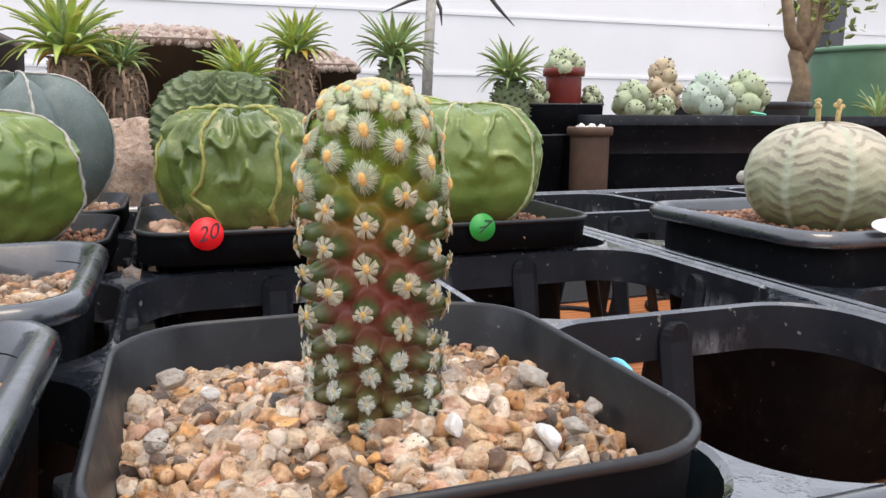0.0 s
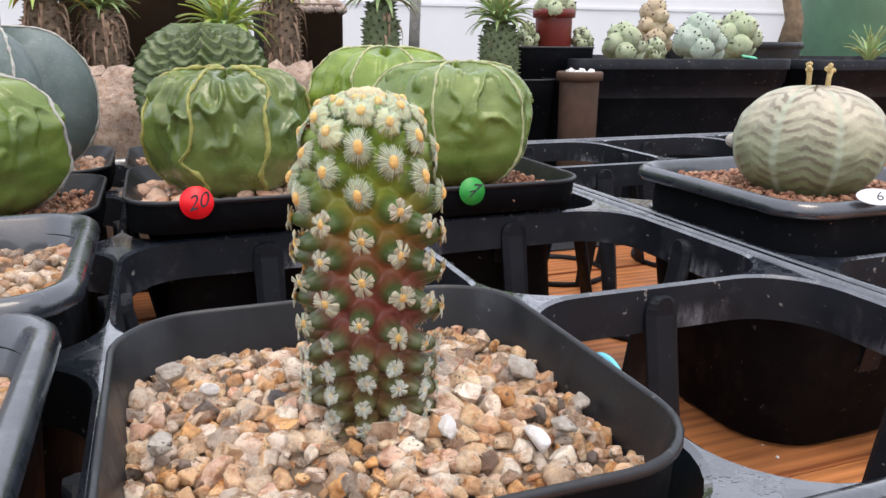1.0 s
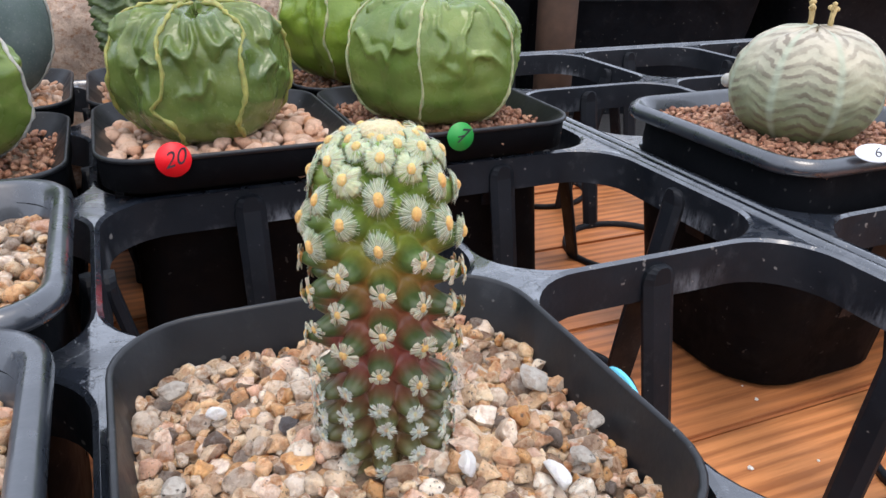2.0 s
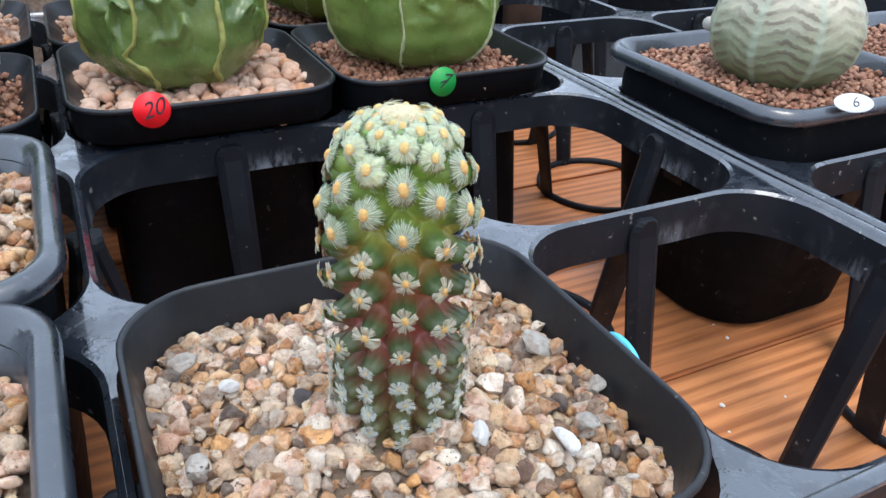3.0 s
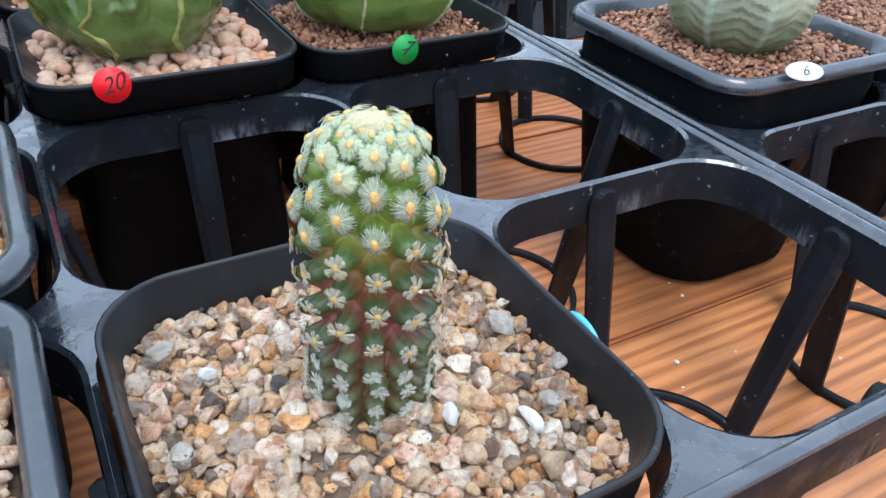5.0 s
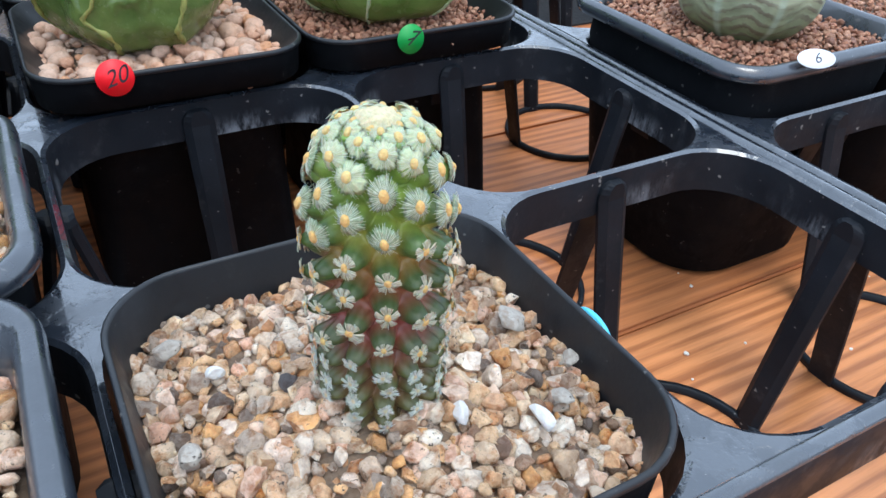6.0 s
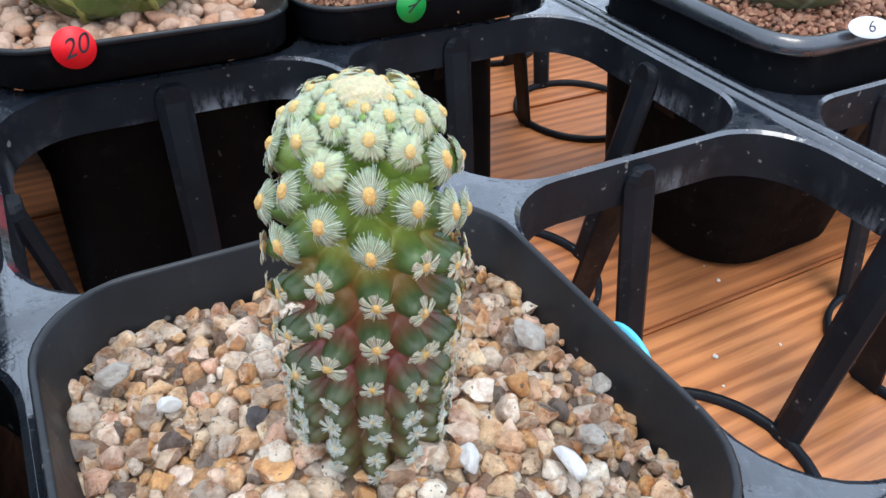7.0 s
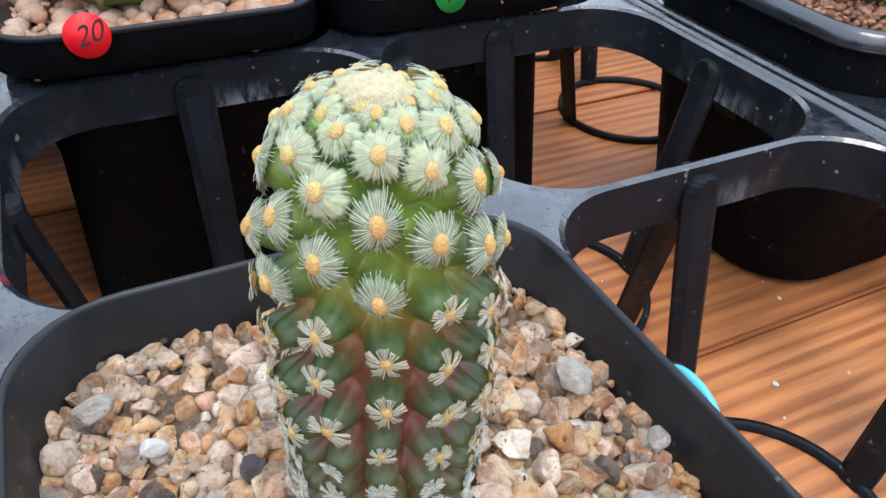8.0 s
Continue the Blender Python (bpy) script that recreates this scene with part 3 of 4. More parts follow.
# ---- main pot and its gravel ----
pot("black plastic square flower pot filled with gravel, in the tray", 0.0001, -0.0020, 0.0082, half=0.0346, r=0.0142, height=0.0672, group="thin-rimmed pots")
bed("gravel", "coarse beige, brown and white quartz gravel in the pot", "gravel", 0.0001, -0.0020, -0.0006, 0.0330, 0.0037, gravel_mat, 3, 1250, 0.00172, parts=300, mound=0.0058, subdiv=2, keep_out=((Vector((AXIS[0], AXIS[1] + 0.0020)), 0.0084),), angular=1.0)
special = thing("pebbles", "single white, dark and speckled pebbles on the gravel", "pebble")
for x, y, z, sx, sy, sz, rz, mat, seed in ((0.0184, -0.0191, 0.0026, 0.0042, 0.0070, 0.004, 20, white_stone, 1), (-0.0206, 0.0108, 0.0020, 0.0046, 0.0030, 0.003, 10, white_stone, 2), (-0.0278, -0.0022, 0.0016, 0.0050, 0.0046, 0.004, 0, mottled_stone, 3),
                                           (-0.0118, 0.0038, 0.0024, 0.0052, 0.0044, 0.004, 50, dark_stone, 4), (0.0140, 0.0080, 0.0022, 0.0070, 0.0060, 0.005, 20, dark_stone, 5), (0.0080, -0.0134, 0.0030, 0.0056, 0.0046, 0.004, 40, white_stone, 6),
                                           (0.0235, -0.0165, 0.0022, 0.0050, 0.0050, 0.004, 0, mottled_stone, 7), (-0.0255, 0.0190, 0.0022, 0.0070, 0.0050, 0.0045, 10, mottled_stone, 8), (0.0262, 0.0010, 0.0024, 0.0060, 0.0085, 0.005, 10, mottled_stone, 9), (0.0302, -0.0098, 0.0014, 0.0044, 0.0042, 0.004, 0, mottled_stone, 10)):
    part("pebble", stone_mesh("pebble", 900 + seed, mat, 3, 0.7, unit=0.004), None, special, at=Matrix.Translation((x, y, z + 0.0010)) @ Euler((0.2, 0.1, radians(rz))).to_matrix().to_4x4() @ Matrix.Diagonal((sx * 190, sy * 190, sz * 220, 1)))


def sheet(points, thick, bm=None):
    """A thin plate from an outline in x, y."""
    bm = bm or bmesh.new()
    lo, hi = [Vector((x, y, 0)) for x, y in points], [Vector((x, y, thick)) for x, y in points]
    return loft([lo, hi], True, True, bm)


cyan = plain("cyan_plastic", (0.10, 0.52, 0.70), 0.35, 0.1)
label_stick = tagged(new("plant_label", mesh_of("plant_label", sheet([(0.0048 * math.cos(a), 0.0032 * math.sin(a) if math.sin(a) > 0 else -0.028 * (abs(math.sin(a)) ** 0.3)) for a in [2 * math.pi * i / 28 for i in range(28)]], 0.0007), cyan)), "cyan plastic plant label stuck down beside the pot", "plant label")
label_stick.matrix_basis = pose(0.0349, -0.0085, 0.0050, 90, 0, 88)

# ---- neighbouring pots ----
for cx, cy, z, seed in ((-0.0772, 0.0022, 0.0105, 5), (-0.0750, 0.0700, 0.0122, 12)):
    pot("grey plastic square pot with a thick rolled rim, full of gravel", cx, cy, z, half=0.036, taper=0.80, height=z - TABLE - 0.0024, lip=0.0042, material=grey_plastic, group="thick-rimmed pots")
    bed("gravel", "coarse quartz gravel in a grey plastic pot", "gravel", cx, cy, z - 0.008, 0.0305, 0.0040, gravel_mat, seed, 640, 0.0021, angular=1.0, subdiv=2)
for cx, cy, z, mat, lab, seed, size, gap, n in ((-0.0003, 0.1457, 0.0118, leca_mat, "round clay pebbles", 9, 0.0046, 0.0034, 420), (0.0708, 0.1474, 0.0107, lava_mat, "red lava grit", 16, 0.0023, 0.0017, 1100), (-0.0760, 0.1500, 0.0090, lava_mat, "dark red lava grit", 18, 0.0030, 0.0024, 500),
                                                (-0.0760, 0.2250, 0.0090, leca_mat, "round clay pebbles", 24, 0.0038, 0.0029, 300), (-0.0020, 0.2200, 0.0090, leca_mat, "round clay pebbles", 25, 0.0038, 0.0029, 300), (0.0690, 0.2220, 0.0090, lava_mat, "dark lava grit", 26, 0.0030, 0.0024, 400)):
    pot("black plastic square flower pot with white specks, in the tray", cx, cy, z, half=0.0348, taper=0.82, height=z - TABLE - 0.0024, group="thin-rimmed pots", band=0.0100, step=0.0055)
    bed("gravel", lab + " filling the pot", "gravel", cx, cy, z - 0.0055, 0.0322 if mat is leca_mat else 0.0335, size, mat, seed, n, gap, angular=0.15 if mat is leca_mat else 1.0, mound=0.0015, deep=0.0034, subdiv=2 if seed in (9, 16) else 1)
pot("black square pot with a broad rounded rim and a white sticker", 0.1622, 0.0822, 0.0140, half=0.0390, r=0.012, taper=0.80, height=0.0758, lip=0.0040, material=grey_plastic, group="thick-rimmed pots")
bed("gravel", "red lava grit filling the broad-rimmed pot", "gravel", 0.1622, 0.0822, 0.0095, 0.0345, 0.0023, lava_mat, 21, 1250, 0.0017, mound=0.001, subdiv=2, angular=1.0)
pot("black square pot with a broad rounded rim", 0.2392, 0.0850, 0.0130, half=0.0390, r=0.012, taper=0.80, height=0.0748, lip=0.0040, material=grey_plastic, group="thick-rimmed pots")
bed("gravel", "red lava grit filling the broad-rimmed pot", "gravel", 0.2392, 0.0850, 0.0085, 0.0345, 0.0025, lava_mat, 22, 800, 0.0020, angular=1.0)

# ---- round stickers with written numbers ----
ink = plain("black_ink", (0.02, 0.015, 0.02), 0.5, 0.1)


def sticker(label, words, x, y, z, radius, col, rx, rz, wide=1.0, size=0.0072, spin=0.0, dash=False):
    s = tagged(new("sticker", mesh_of("sticker", sheet([(radius * wide * math.cos(2 * math.pi * i / 48), radius * math.sin(2 * math.pi * i / 48)) for i in range(48)], 0.00015), plain("sticker_paper", col, 0.45, 0.06, 120))), label, "sticker", "number stickers")
    s.matrix_basis = pose(x, y, z, rx, 0, rz)
    curve = bpy.data.curves.new("number", "FONT")
    curve.body, curve.size, curve.align_x, curve.align_y, curve.shear, curve.extrude, curve.offset = words, size, "CENTER", "CENTER", 0.45, 0.00004, -0.00002
    tmp = bpy.data.objects.new("number", curve)
    me = bpy.data.meshes.new_from_object(tmp)
    bpy.data.objects.remove(tmp)
    me.materials.append(ink)
    part("number", me, None, s, at=pose(0, 0, 0.0002, 0, 0, spin))
    if dash:
        part("pen_stroke", sheet([(-0.0011, -0.0003), (0.0012, 0.0001), (0.0012, 0.0005), (-0.0011, 0.0001)], 0.00008), ink, s, at=pose(0.0002, 0, 0.0002))


sticker("round red sticker with the handwritten number 20", "20", -0.0163, 0.1103, 0.0112, 0.0044, (0.92, 0.008, 0.016), 80, 0, size=0.0056, spin=14)
sticker("round green sticker with the handwritten number 7", "7", 0.0635, 0.1118, 0.0091, 0.0042, (0.012, 0.30, 0.05), 82, 0, size=0.0062, spin=-8, dash=True)
sticker("oval white sticker with the number 6 on the rim", "6", 0.1471, 0.0424, 0.0152, 0.0031, (0.74, 0.77, 0.82), 32, -12, wide=1.9, size=0.0046)


# ---- ribbed ball cacti ----
def ball(label, x, y, z, R, H, ribs, depth, phase, mat, crest=None, wrinkle=0.0, folds=0.0, scales=0.0, waver=0.05, flat=2.0, seed=1, bead=0.00038, power=0.8, name="cactus", dent=0.12, nt=192, na=110):
    t = thing(name, label, "cactus", pose(x, y, z))
    off = Vector((seed * 7.3, seed * 3.1, seed * 1.7))

    def point(f, th, extra=0.0):
        ph = -math.pi * 0.42 + f * math.pi * 0.92
        c, s = max(math.cos(ph), 0.0) ** (2 / flat) if math.cos(ph) > 0 else 0.0, math.sin(ph)
        s = math.copysign(abs(s) ** (2 / flat), s)
        c = max(c, 0.02)
        w = waver * noise.noise(Vector((math.cos(th) * 2, math.sin(th) * 2, f * 5)) + off)
        k = ((th - phase) / (2 * math.pi) * ribs + w * ribs) % 1.0
        u = abs(2 * k - 1)
        u = 1 - u          # 0 on a crest, 1 in a valley
        rr = 1 - depth * (u ** power) * (0.55 + 0.45 * c)
        q = Vector((math.cos(th) * c, math.sin(th) * c, s))
        if folds:
            at = Vector((math.cos(th) * 3.4, math.sin(th) * 3.4, s * 1.5)) + off
            n = noise.noise(at + 0.35 * noise.noise_vector(at * 1.7))
            rr += folds * max(0.0, 1 - abs(n) * 5.5) ** 0.7 * min(1, 3 * u) * max(0.0, min(1.0, (s + 0.30) * 1.7))
        if wrinkle:
            rr += wrinkle * noise.noise(q * 4.0 + off)
        if scales:
            saw = (s * 7.5 + 0.9 * abs(math.sin(2 * math.pi * k)) + 0.4 * noise.noise(q * 2 + off)) % 1.0
            rr += scales * (1 - saw) * (1 - u * 0.4)
        rr += extra
        top = max(0.0, (s - 0.80) / 0.2)
        return Vector((R * c * rr * math.cos(th), R * c * rr * math.sin(th), H * (0.5 + 0.5 * s * (1 if s < 0 else rr ** 0.6)) - H * dent * top * top * (0.3 + 0.7 * u)))

    bm, rows = bmesh.new(), []
    for i in range(na):
        rows.append([bm.verts.new(point(i / (na - 1), 2 * math.pi * j / nt)) for j in range(nt)])
    for a, b in zip(rows, rows[1:]):
        for j in range(nt):
            bm.faces.new((a[j], a[(j + 1) % nt], b[(j + 1) % nt], b[j]))
    bm.faces.new(rows[-1])
    bm.faces.new(list(reversed(rows[0])))
    part("body", bm, mat, t)
    if crest:
        rng = random.Random(seed)
        for k in range(ribs):
            pts = []
            for i in range(40):
                f = 0.12 + 0.86 * i / 39
                th = phase + 2 * math.pi * (k + 0.0) / ribs
                for _ in range(6):   # follow the wavering crest
                    w = waver * noise.noise(Vector((math.cos(th) * 2, math.sin(th) * 2, f * 5)) + off)
                    th = phase + 2 * math.pi * k / ribs - w * 2 * math.pi
                pts.append(point(f, th, 0.001) + Vector((rng.uniform(-1, 1), rng.uniform(-1, 1), rng.uniform(-1, 1))) * 0.00018)
            part("rib_edge", tube(pts, [bead * rng.uniform(0.5, 1.9) for _ in pts], 7), crest, t)
    return t


olive = skin("olive_cactus_skin", (0.056, 0.100, 0.022), (0.165, 0.212, 0.058), 0.18, 0.30, 70, (0.27, 0.31, 0.19))
fresh = skin("green_cactus_skin", (0.078, 0.142, 0.022), (0.182, 0.240, 0.058), 0.27, 0.18, 60, (0.36, 0.36, 0.18))
lime = skin("bright_green_cactus_skin", (0.10, 0.18, 0.018), (0.23, 0.32, 0.045), 0.33, 0.12, 60, (0.36, 0.40, 0.14))
blue_grey = skin("blue_grey_cactus_skin", (0.09, 0.13, 0.12), (0.15, 0.19, 0.18), 0.6, 0.45, 140, (0.33, 0.36, 0.34))
deep = skin("dark_green_cactus_skin", (0.055, 0.090, 0.028), (0.13, 0.17, 0.065), 0.40, 0.3, 90, (0.34, 0.36, 0.22))
edge_olive = plain("yellow_rib_edge", (0.27, 0.27, 0.07), 0.6, 0.3, 400, 0.2)
edge_pale = plain("pale_rib_edge", (0.36, 0.38, 0.20), 0.7, 0.3, 400, 0.2)
edge_grey = plain("grey_rib_edge", (0.38, 0.37, 0.33), 0.8, 0.25, 400, 0.1)

ball("wrinkled olive-green ball cactus with wavy yellowish rib edges", -0.0030, 0.1490, 0.0048, 0.0256, 0.0415, 6, 0.15, radians(-122), olive, edge_olive, wrinkle=0.03, folds=0.12, bead=0.00052, nt=288, na=150, waver=0.045, flat=2.5, seed=3)
ball("smooth green ball cactus with broad ribs and pale edges", 0.0710, 0.1488, 0.0045, 0.0297, 0.0435, 6, 0.14, radians(-122), fresh, edge_pale, wrinkle=0.025, folds=0.065, nt=256, na=140, waver=0.012, flat=2.6, seed=8)
ball("bright green ball cactus with rounded ribs", 0.0680, 0.2200, 0.0035, 0.0330, 0.0490, 7, 0.20, radians(-80), lime, edge_pale, wrinkle=0.03, folds=0.04, waver=0.02, flat=2.3, seed=13)
ball("green ball cactus with scale-like overlapping folds", -0.0050, 0.2210, 0.0045, 0.0250, 0.0550, 6, 0.16, radians(-95), deep, None, wrinkle=0.04, scales=0.17, folds=0.06, waver=0.02, flat=2.3, seed=17)
ball("light green ball cactus with pale lumpy ribs", -0.0775, 0.1510, 0.0025, 0.0300, 0.0425, 6, 0.20, radians(-75), fresh, edge_grey, wrinkle=0.04, folds=0.07, nt=224, na=130, waver=0.03, flat=2.4, seed=22)
ball("smooth blue-grey star cactus with five sharp ribs", -0.0765, 0.2240, 0.0015, 0.0320, 0.0580, 5, 0.42, radians(-72), blue_grey, edge_grey, wrinkle=0.01, waver=0.004, flat=2.2, seed=29, power=0.9)
ball("grey-green knobbly little cactus in gravel", -0.0800, 0.0740, 0.0010, 0.0155, 0.0300, 13, 0.16, radians(-75), skin("knobbly_grey_green", (0.09, 0.11, 0.05), (0.20, 0.20, 0.13), 0.6, 0.5, 300), None, scales=0.10, wrinkle=0.03, seed=35, nt=160, na=80)


def striped_skin():
    m = Mat("banded_succulent_skin", rough=0.55)
    c = m.node("TexCoord")
    xyz = m.node("SeparateXYZ")
    m.link(c.outputs["Object"], xyz.inputs[0])
    an = m.math("MULTIPLY", m.math("ARCTAN2", xyz.outputs[1], xyz.outputs[0]), 8 / (2 * math.pi))
    tri = m.math("ABSOLUTE", m.math("SUBTRACT", m.math("FRACT", m.math("ADD", an, 8.06)), 0.5))
    wob = m.math("MULTIPLY", m.math("SUBTRACT", m.noise(210, 4, 0.65), 0.5), 0.0040)
    hgt = m.math("ADD", m.math("ADD", xyz.outputs[2], wob), m.math("MULTIPLY", tri, -0.0060))
    band = m.math("ADD", m.math("MULTIPLY", m.math("SINE", m.math("MULTIPLY", hgt, 2100.0)), 0.5), 0.5)
    soft = m.math("MULTIPLY", m.ramp(band, (0.45, (0, 0, 0)), (0.8, (1, 1, 1))), m.ramp(m.noise(110, 3), (0.38, (0.08,) * 3), (0.62, (0.95,) * 3)))
    rib = m.ramp(tri, (0.03, (1, 1, 1)), (0.09, (0, 0, 0)))
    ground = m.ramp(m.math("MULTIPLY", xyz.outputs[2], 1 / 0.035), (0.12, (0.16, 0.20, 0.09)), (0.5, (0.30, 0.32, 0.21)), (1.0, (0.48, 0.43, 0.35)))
    ground = m.mix(0.8, ground, m.ramp(m.noise(75, 5, 0.65), (0.32, (0.62, 0.66, 0.62)), (0.68, (1.25, 1.2, 1.15))), "MULTIPLY")
    col = m.mix(m.math("MULTIPLY", soft, 0.80), ground, (0.13, 0.10, 0.07))
    m.color(m.mix(m.math("MULTIPLY", rib, 0.6), col, (0.36, 0.42, 0.31)))
    m.bump(m.mix(0.5, m.noise(300, 4), band), 0.35, 0.0006)
    return m.m


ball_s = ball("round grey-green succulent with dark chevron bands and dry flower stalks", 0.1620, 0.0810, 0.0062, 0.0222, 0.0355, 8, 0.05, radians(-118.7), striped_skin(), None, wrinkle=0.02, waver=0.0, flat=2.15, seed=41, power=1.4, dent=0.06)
straw = plain("dry_flower_stalk", (0.48, 0.36, 0.16), 0.8, 0.3, 800)
for dx, dy, lean in ((-0.0016, 0.0016, -0.1), (0.0020, -0.0022, 0.15)):
    stalk = part("flower_stalk", tube([(dx, dy, 0.0335), (dx + 0.0004 * lean, dy, 0.0370), (dx + 0.004 * lean, dy, 0.0398)], [0.0008, 0.0007, 0.0009], 8), straw, ball_s)
    rng = random.Random(int(dx * 1e5))
    for _ in range(6):
        b = bmesh.new()
        bmesh.ops.create_icosphere(b, subdivisions=1, radius=0.0008)
        part("dry_bud", b, straw, stalk, at=pose(dx + 0.004 * lean + rng.uniform(-0.0013, 0.0013), dy + rng.uniform(-0.0012, 0.0012), 0.0400 + rng.uniform(-0.001, 0.0014)))
wart = bmesh.new()
bmesh.ops.create_icosphere(wart, subdivisions=2, radius=0.0022)
part("wart", wart, edge_grey, ball_s, at=pose(-0.0178, 0.0130, 0.0175))


# ---- small palms with thorny trunks ----
leaf_green = plain("strap_leaf", (0.25, 0.36, 0.14), 0.42, 0.35, 150, 0.15)
leaf_bright = plain("bright_strap_leaf", (0.36, 0.47, 0.10), 0.42, 0.3, 150, 0.15)
leaf_yellow = plain("yellow_strap_leaf", (0.50, 0.36, 0.06), 0.5, 0.3, 150, 0.15)
trunk_brown = plain("thorny_trunk", (0.17, 0.12, 0.08), 0.8, 0.5, 260, 0, 0.8)
trunk_green = plain("green_scaly_trunk", (0.10, 0.13, 0.06), 0.7, 0.4, 260, 0, 0.8)
withered = plain("withered_leaf", (0.34, 0.22, 0.15), 0.8, 0.4, 200)


def strap(length, width, droop, curl=0.3):
    bm, rows = bmesh.new(), []
    for i in range(8):
        f = i / 7
        an = 1.0 - droop * f
        w = width * math.sin(math.pi * min(1.0, 0.12 + 0.88 * f) ** 0.8) + width * 0.05
        x = length * (f - 0.12 * droop * f * f)
        z = length * (0.55 * f - 0.42 * droop * f * f)
        rows.append([Vector((x, -w, z + w * curl)), Vector((x, 0, z)), Vector((x, w, z + w * curl)), Vector((x, 0, z - 0.0004))])
    return loft(rows, True, True, bm)


LEAVES = [mesh_of("leaf", strap(0.026, 0.0016, d), leaf_green) for d in (0.5, 0.9, 1.3, 1.8)]
BRIGHT = [mesh_of("leaf", strap(0.026, 0.0019, d), leaf_bright) for d in (0.5, 0.9, 1.3, 1.8)]
YELLOW = mesh_of("leaf", strap(0.020, 0.0022, 1.6), leaf_yellow)
DRY = mesh_of("dry_leaf", strap(0.020, 0.0010, 3.0, 0.8), withered)


def palm(label, x, y, foot, crown, width, seed, green=False, yellow=0, dry=14, leaves=70, trunk=0.011):
    rng = random.Random(seed)
    t = thing("small_palm", label, "succulent plant", pose(x, y, foot))
    h = crown - foot
    bm = loft([ring(trunk * w, h * f, 24) for f, w in ((0, 0.7), (0.2, 0.95), (0.5, 1.0), (0.8, 0.85), (0.97, 0.6), (1.0, 0.3))], True, True)
    for k in range(150):
        a, f = k * 2.39996, 0.05 + 0.93 * k / 150
        r = trunk * (0.95 if f < 0.8 else 0.75)
        c = Vector((r * math.cos(a), r * math.sin(a), h * f))
        d, s = Vector((math.cos(a), math.sin(a), 0.25)), Vector((-math.sin(a), math.cos(a), 0))
        loft([[c + s * 0.0013 - d * 0.001, c + Vector((0, 0, 0.0015)) - d * 0.001, c - s * 0.0013 - d * 0.001, c - Vector((0, 0, 0.0012)) - d * 0.001], [c + d * 0.0022 + s * 0.0002, c + d * 0.0022 + Vector((0, 0, 0.0002)), c + d * 0.0022 - s * 0.0002, c + d * 0.0022 - Vector((0, 0, 0.0002))]], True, True, bm)
    part("trunk", bm, trunk_green if green else trunk_brown, t, smooth=False)
    for k in range(leaves):
        a = k * 2.39996
        f = k / leaves
        s = width / 0.036 * rng.uniform(0.85, 1.1)
        me = YELLOW if k < yellow else (BRIGHT if seed in (1, 3, 4) and k % 3 else LEAVES)[min(3, int((1 - f) * 3.2 + rng.uniform(0, 0.8)))]
        part("leaf", me, None, t, at=pose(0, 0, h - 0.002 + 0.003 * f, 0, -42 * f + rng.uniform(-6, 6), math.degrees(a) + rng.uniform(-8, 8)) @ Matrix.Diagonal((s, s, s, 1)))
    for k in range(dry * 3):
        an = rng.uniform(0, 360)
        part("dry_leaf", DRY, None, t, at=pose(0, 0, h - 0.003 - h * 0.72 * rng.random() ** 1.4, 0, rng.uniform(0, 40), an) @ pose(trunk * 0.6, 0, 0) @ Matrix.Diagonal((rng.uniform(0.5, 0.9), 0.9, rng.uniform(0.8, 1.6), 1)))
    return t


def round_pot(label, x, y, z0, z1, r0, r1, mat, lip=0.002, group="round pots", n=56):
    t = thing("round_pot", label, "flower pot", pose(x, y, z0), group)
    h = z1 - z0
    prof = ((r0 * 0.96, 0), (r0, 0.001), (r1 - lip, h - 0.006), (r1, h - 0.0055), (r1 + 0.0003, h - 0.001), (r1 - 0.0006, h), (r1 - lip, h - 0.0008), (r1 - lip - 0.001, h - 0.008), (0.001, h - 0.008))
    rings = [ring(r, z, n) for r, z in prof]
    part("body", loft(rings[:3], True), mat, t)
    part("rim", loft(rings[2:7]), mat, t)
    part("inside", loft(rings[6:], False, True), mat, t)
    return t


for lab, x, y, crown, width, seed, green, yellow, trunk, dry in (("small palm-like succulent with yellowing leaves and a withered thorny trunk", -0.0760, 0.380, 0.0740, 0.058, 1, False, 2, 0.0115, 22), ("small palm-like succulent with a withered reddish trunk", -0.0490, 0.395, 0.0700, 0.034, 2, False, 0, 0.0120, 26),
                                                           ("small palm-like succulent with broad bright leaves", 0.0165, 0.362, 0.0580, 0.046, 3, True, 0, 0.008, 2), ("small palm-like succulent with yellow lower leaves", 0.0530, 0.392, 0.0800, 0.042, 4, False, 3, 0.0110, 20),
                                                           ("small palm-like succulent with a green scaly trunk", 0.1130, 0.382, 0.0770, 0.046, 5, True, 0, 0.0115, 3), ("small palm-like succulent with a scaly cone-shaped trunk", 0.1905, 0.372, 0.0645, 0.042, 6, True, 0, 0.0130, 2)):
    palm(lab, x, y, 0.024, crown, width, seed, green, yellow, dry, trunk=trunk)
    pot("black plastic square pot behind the cacti", x, y, 0.030, half=0.0215 if seed < 3 or seed in (3, 4) else 0.030, height=0.0893, group="far square pots", r=0.006)
    bed("gravel", "pinkish grit in a black pot", "gravel", x, y, 0.026, 0.0205 if seed < 5 else 0.0285, 0.004, lava_mat, 60 + seed, 90, 0.0036)

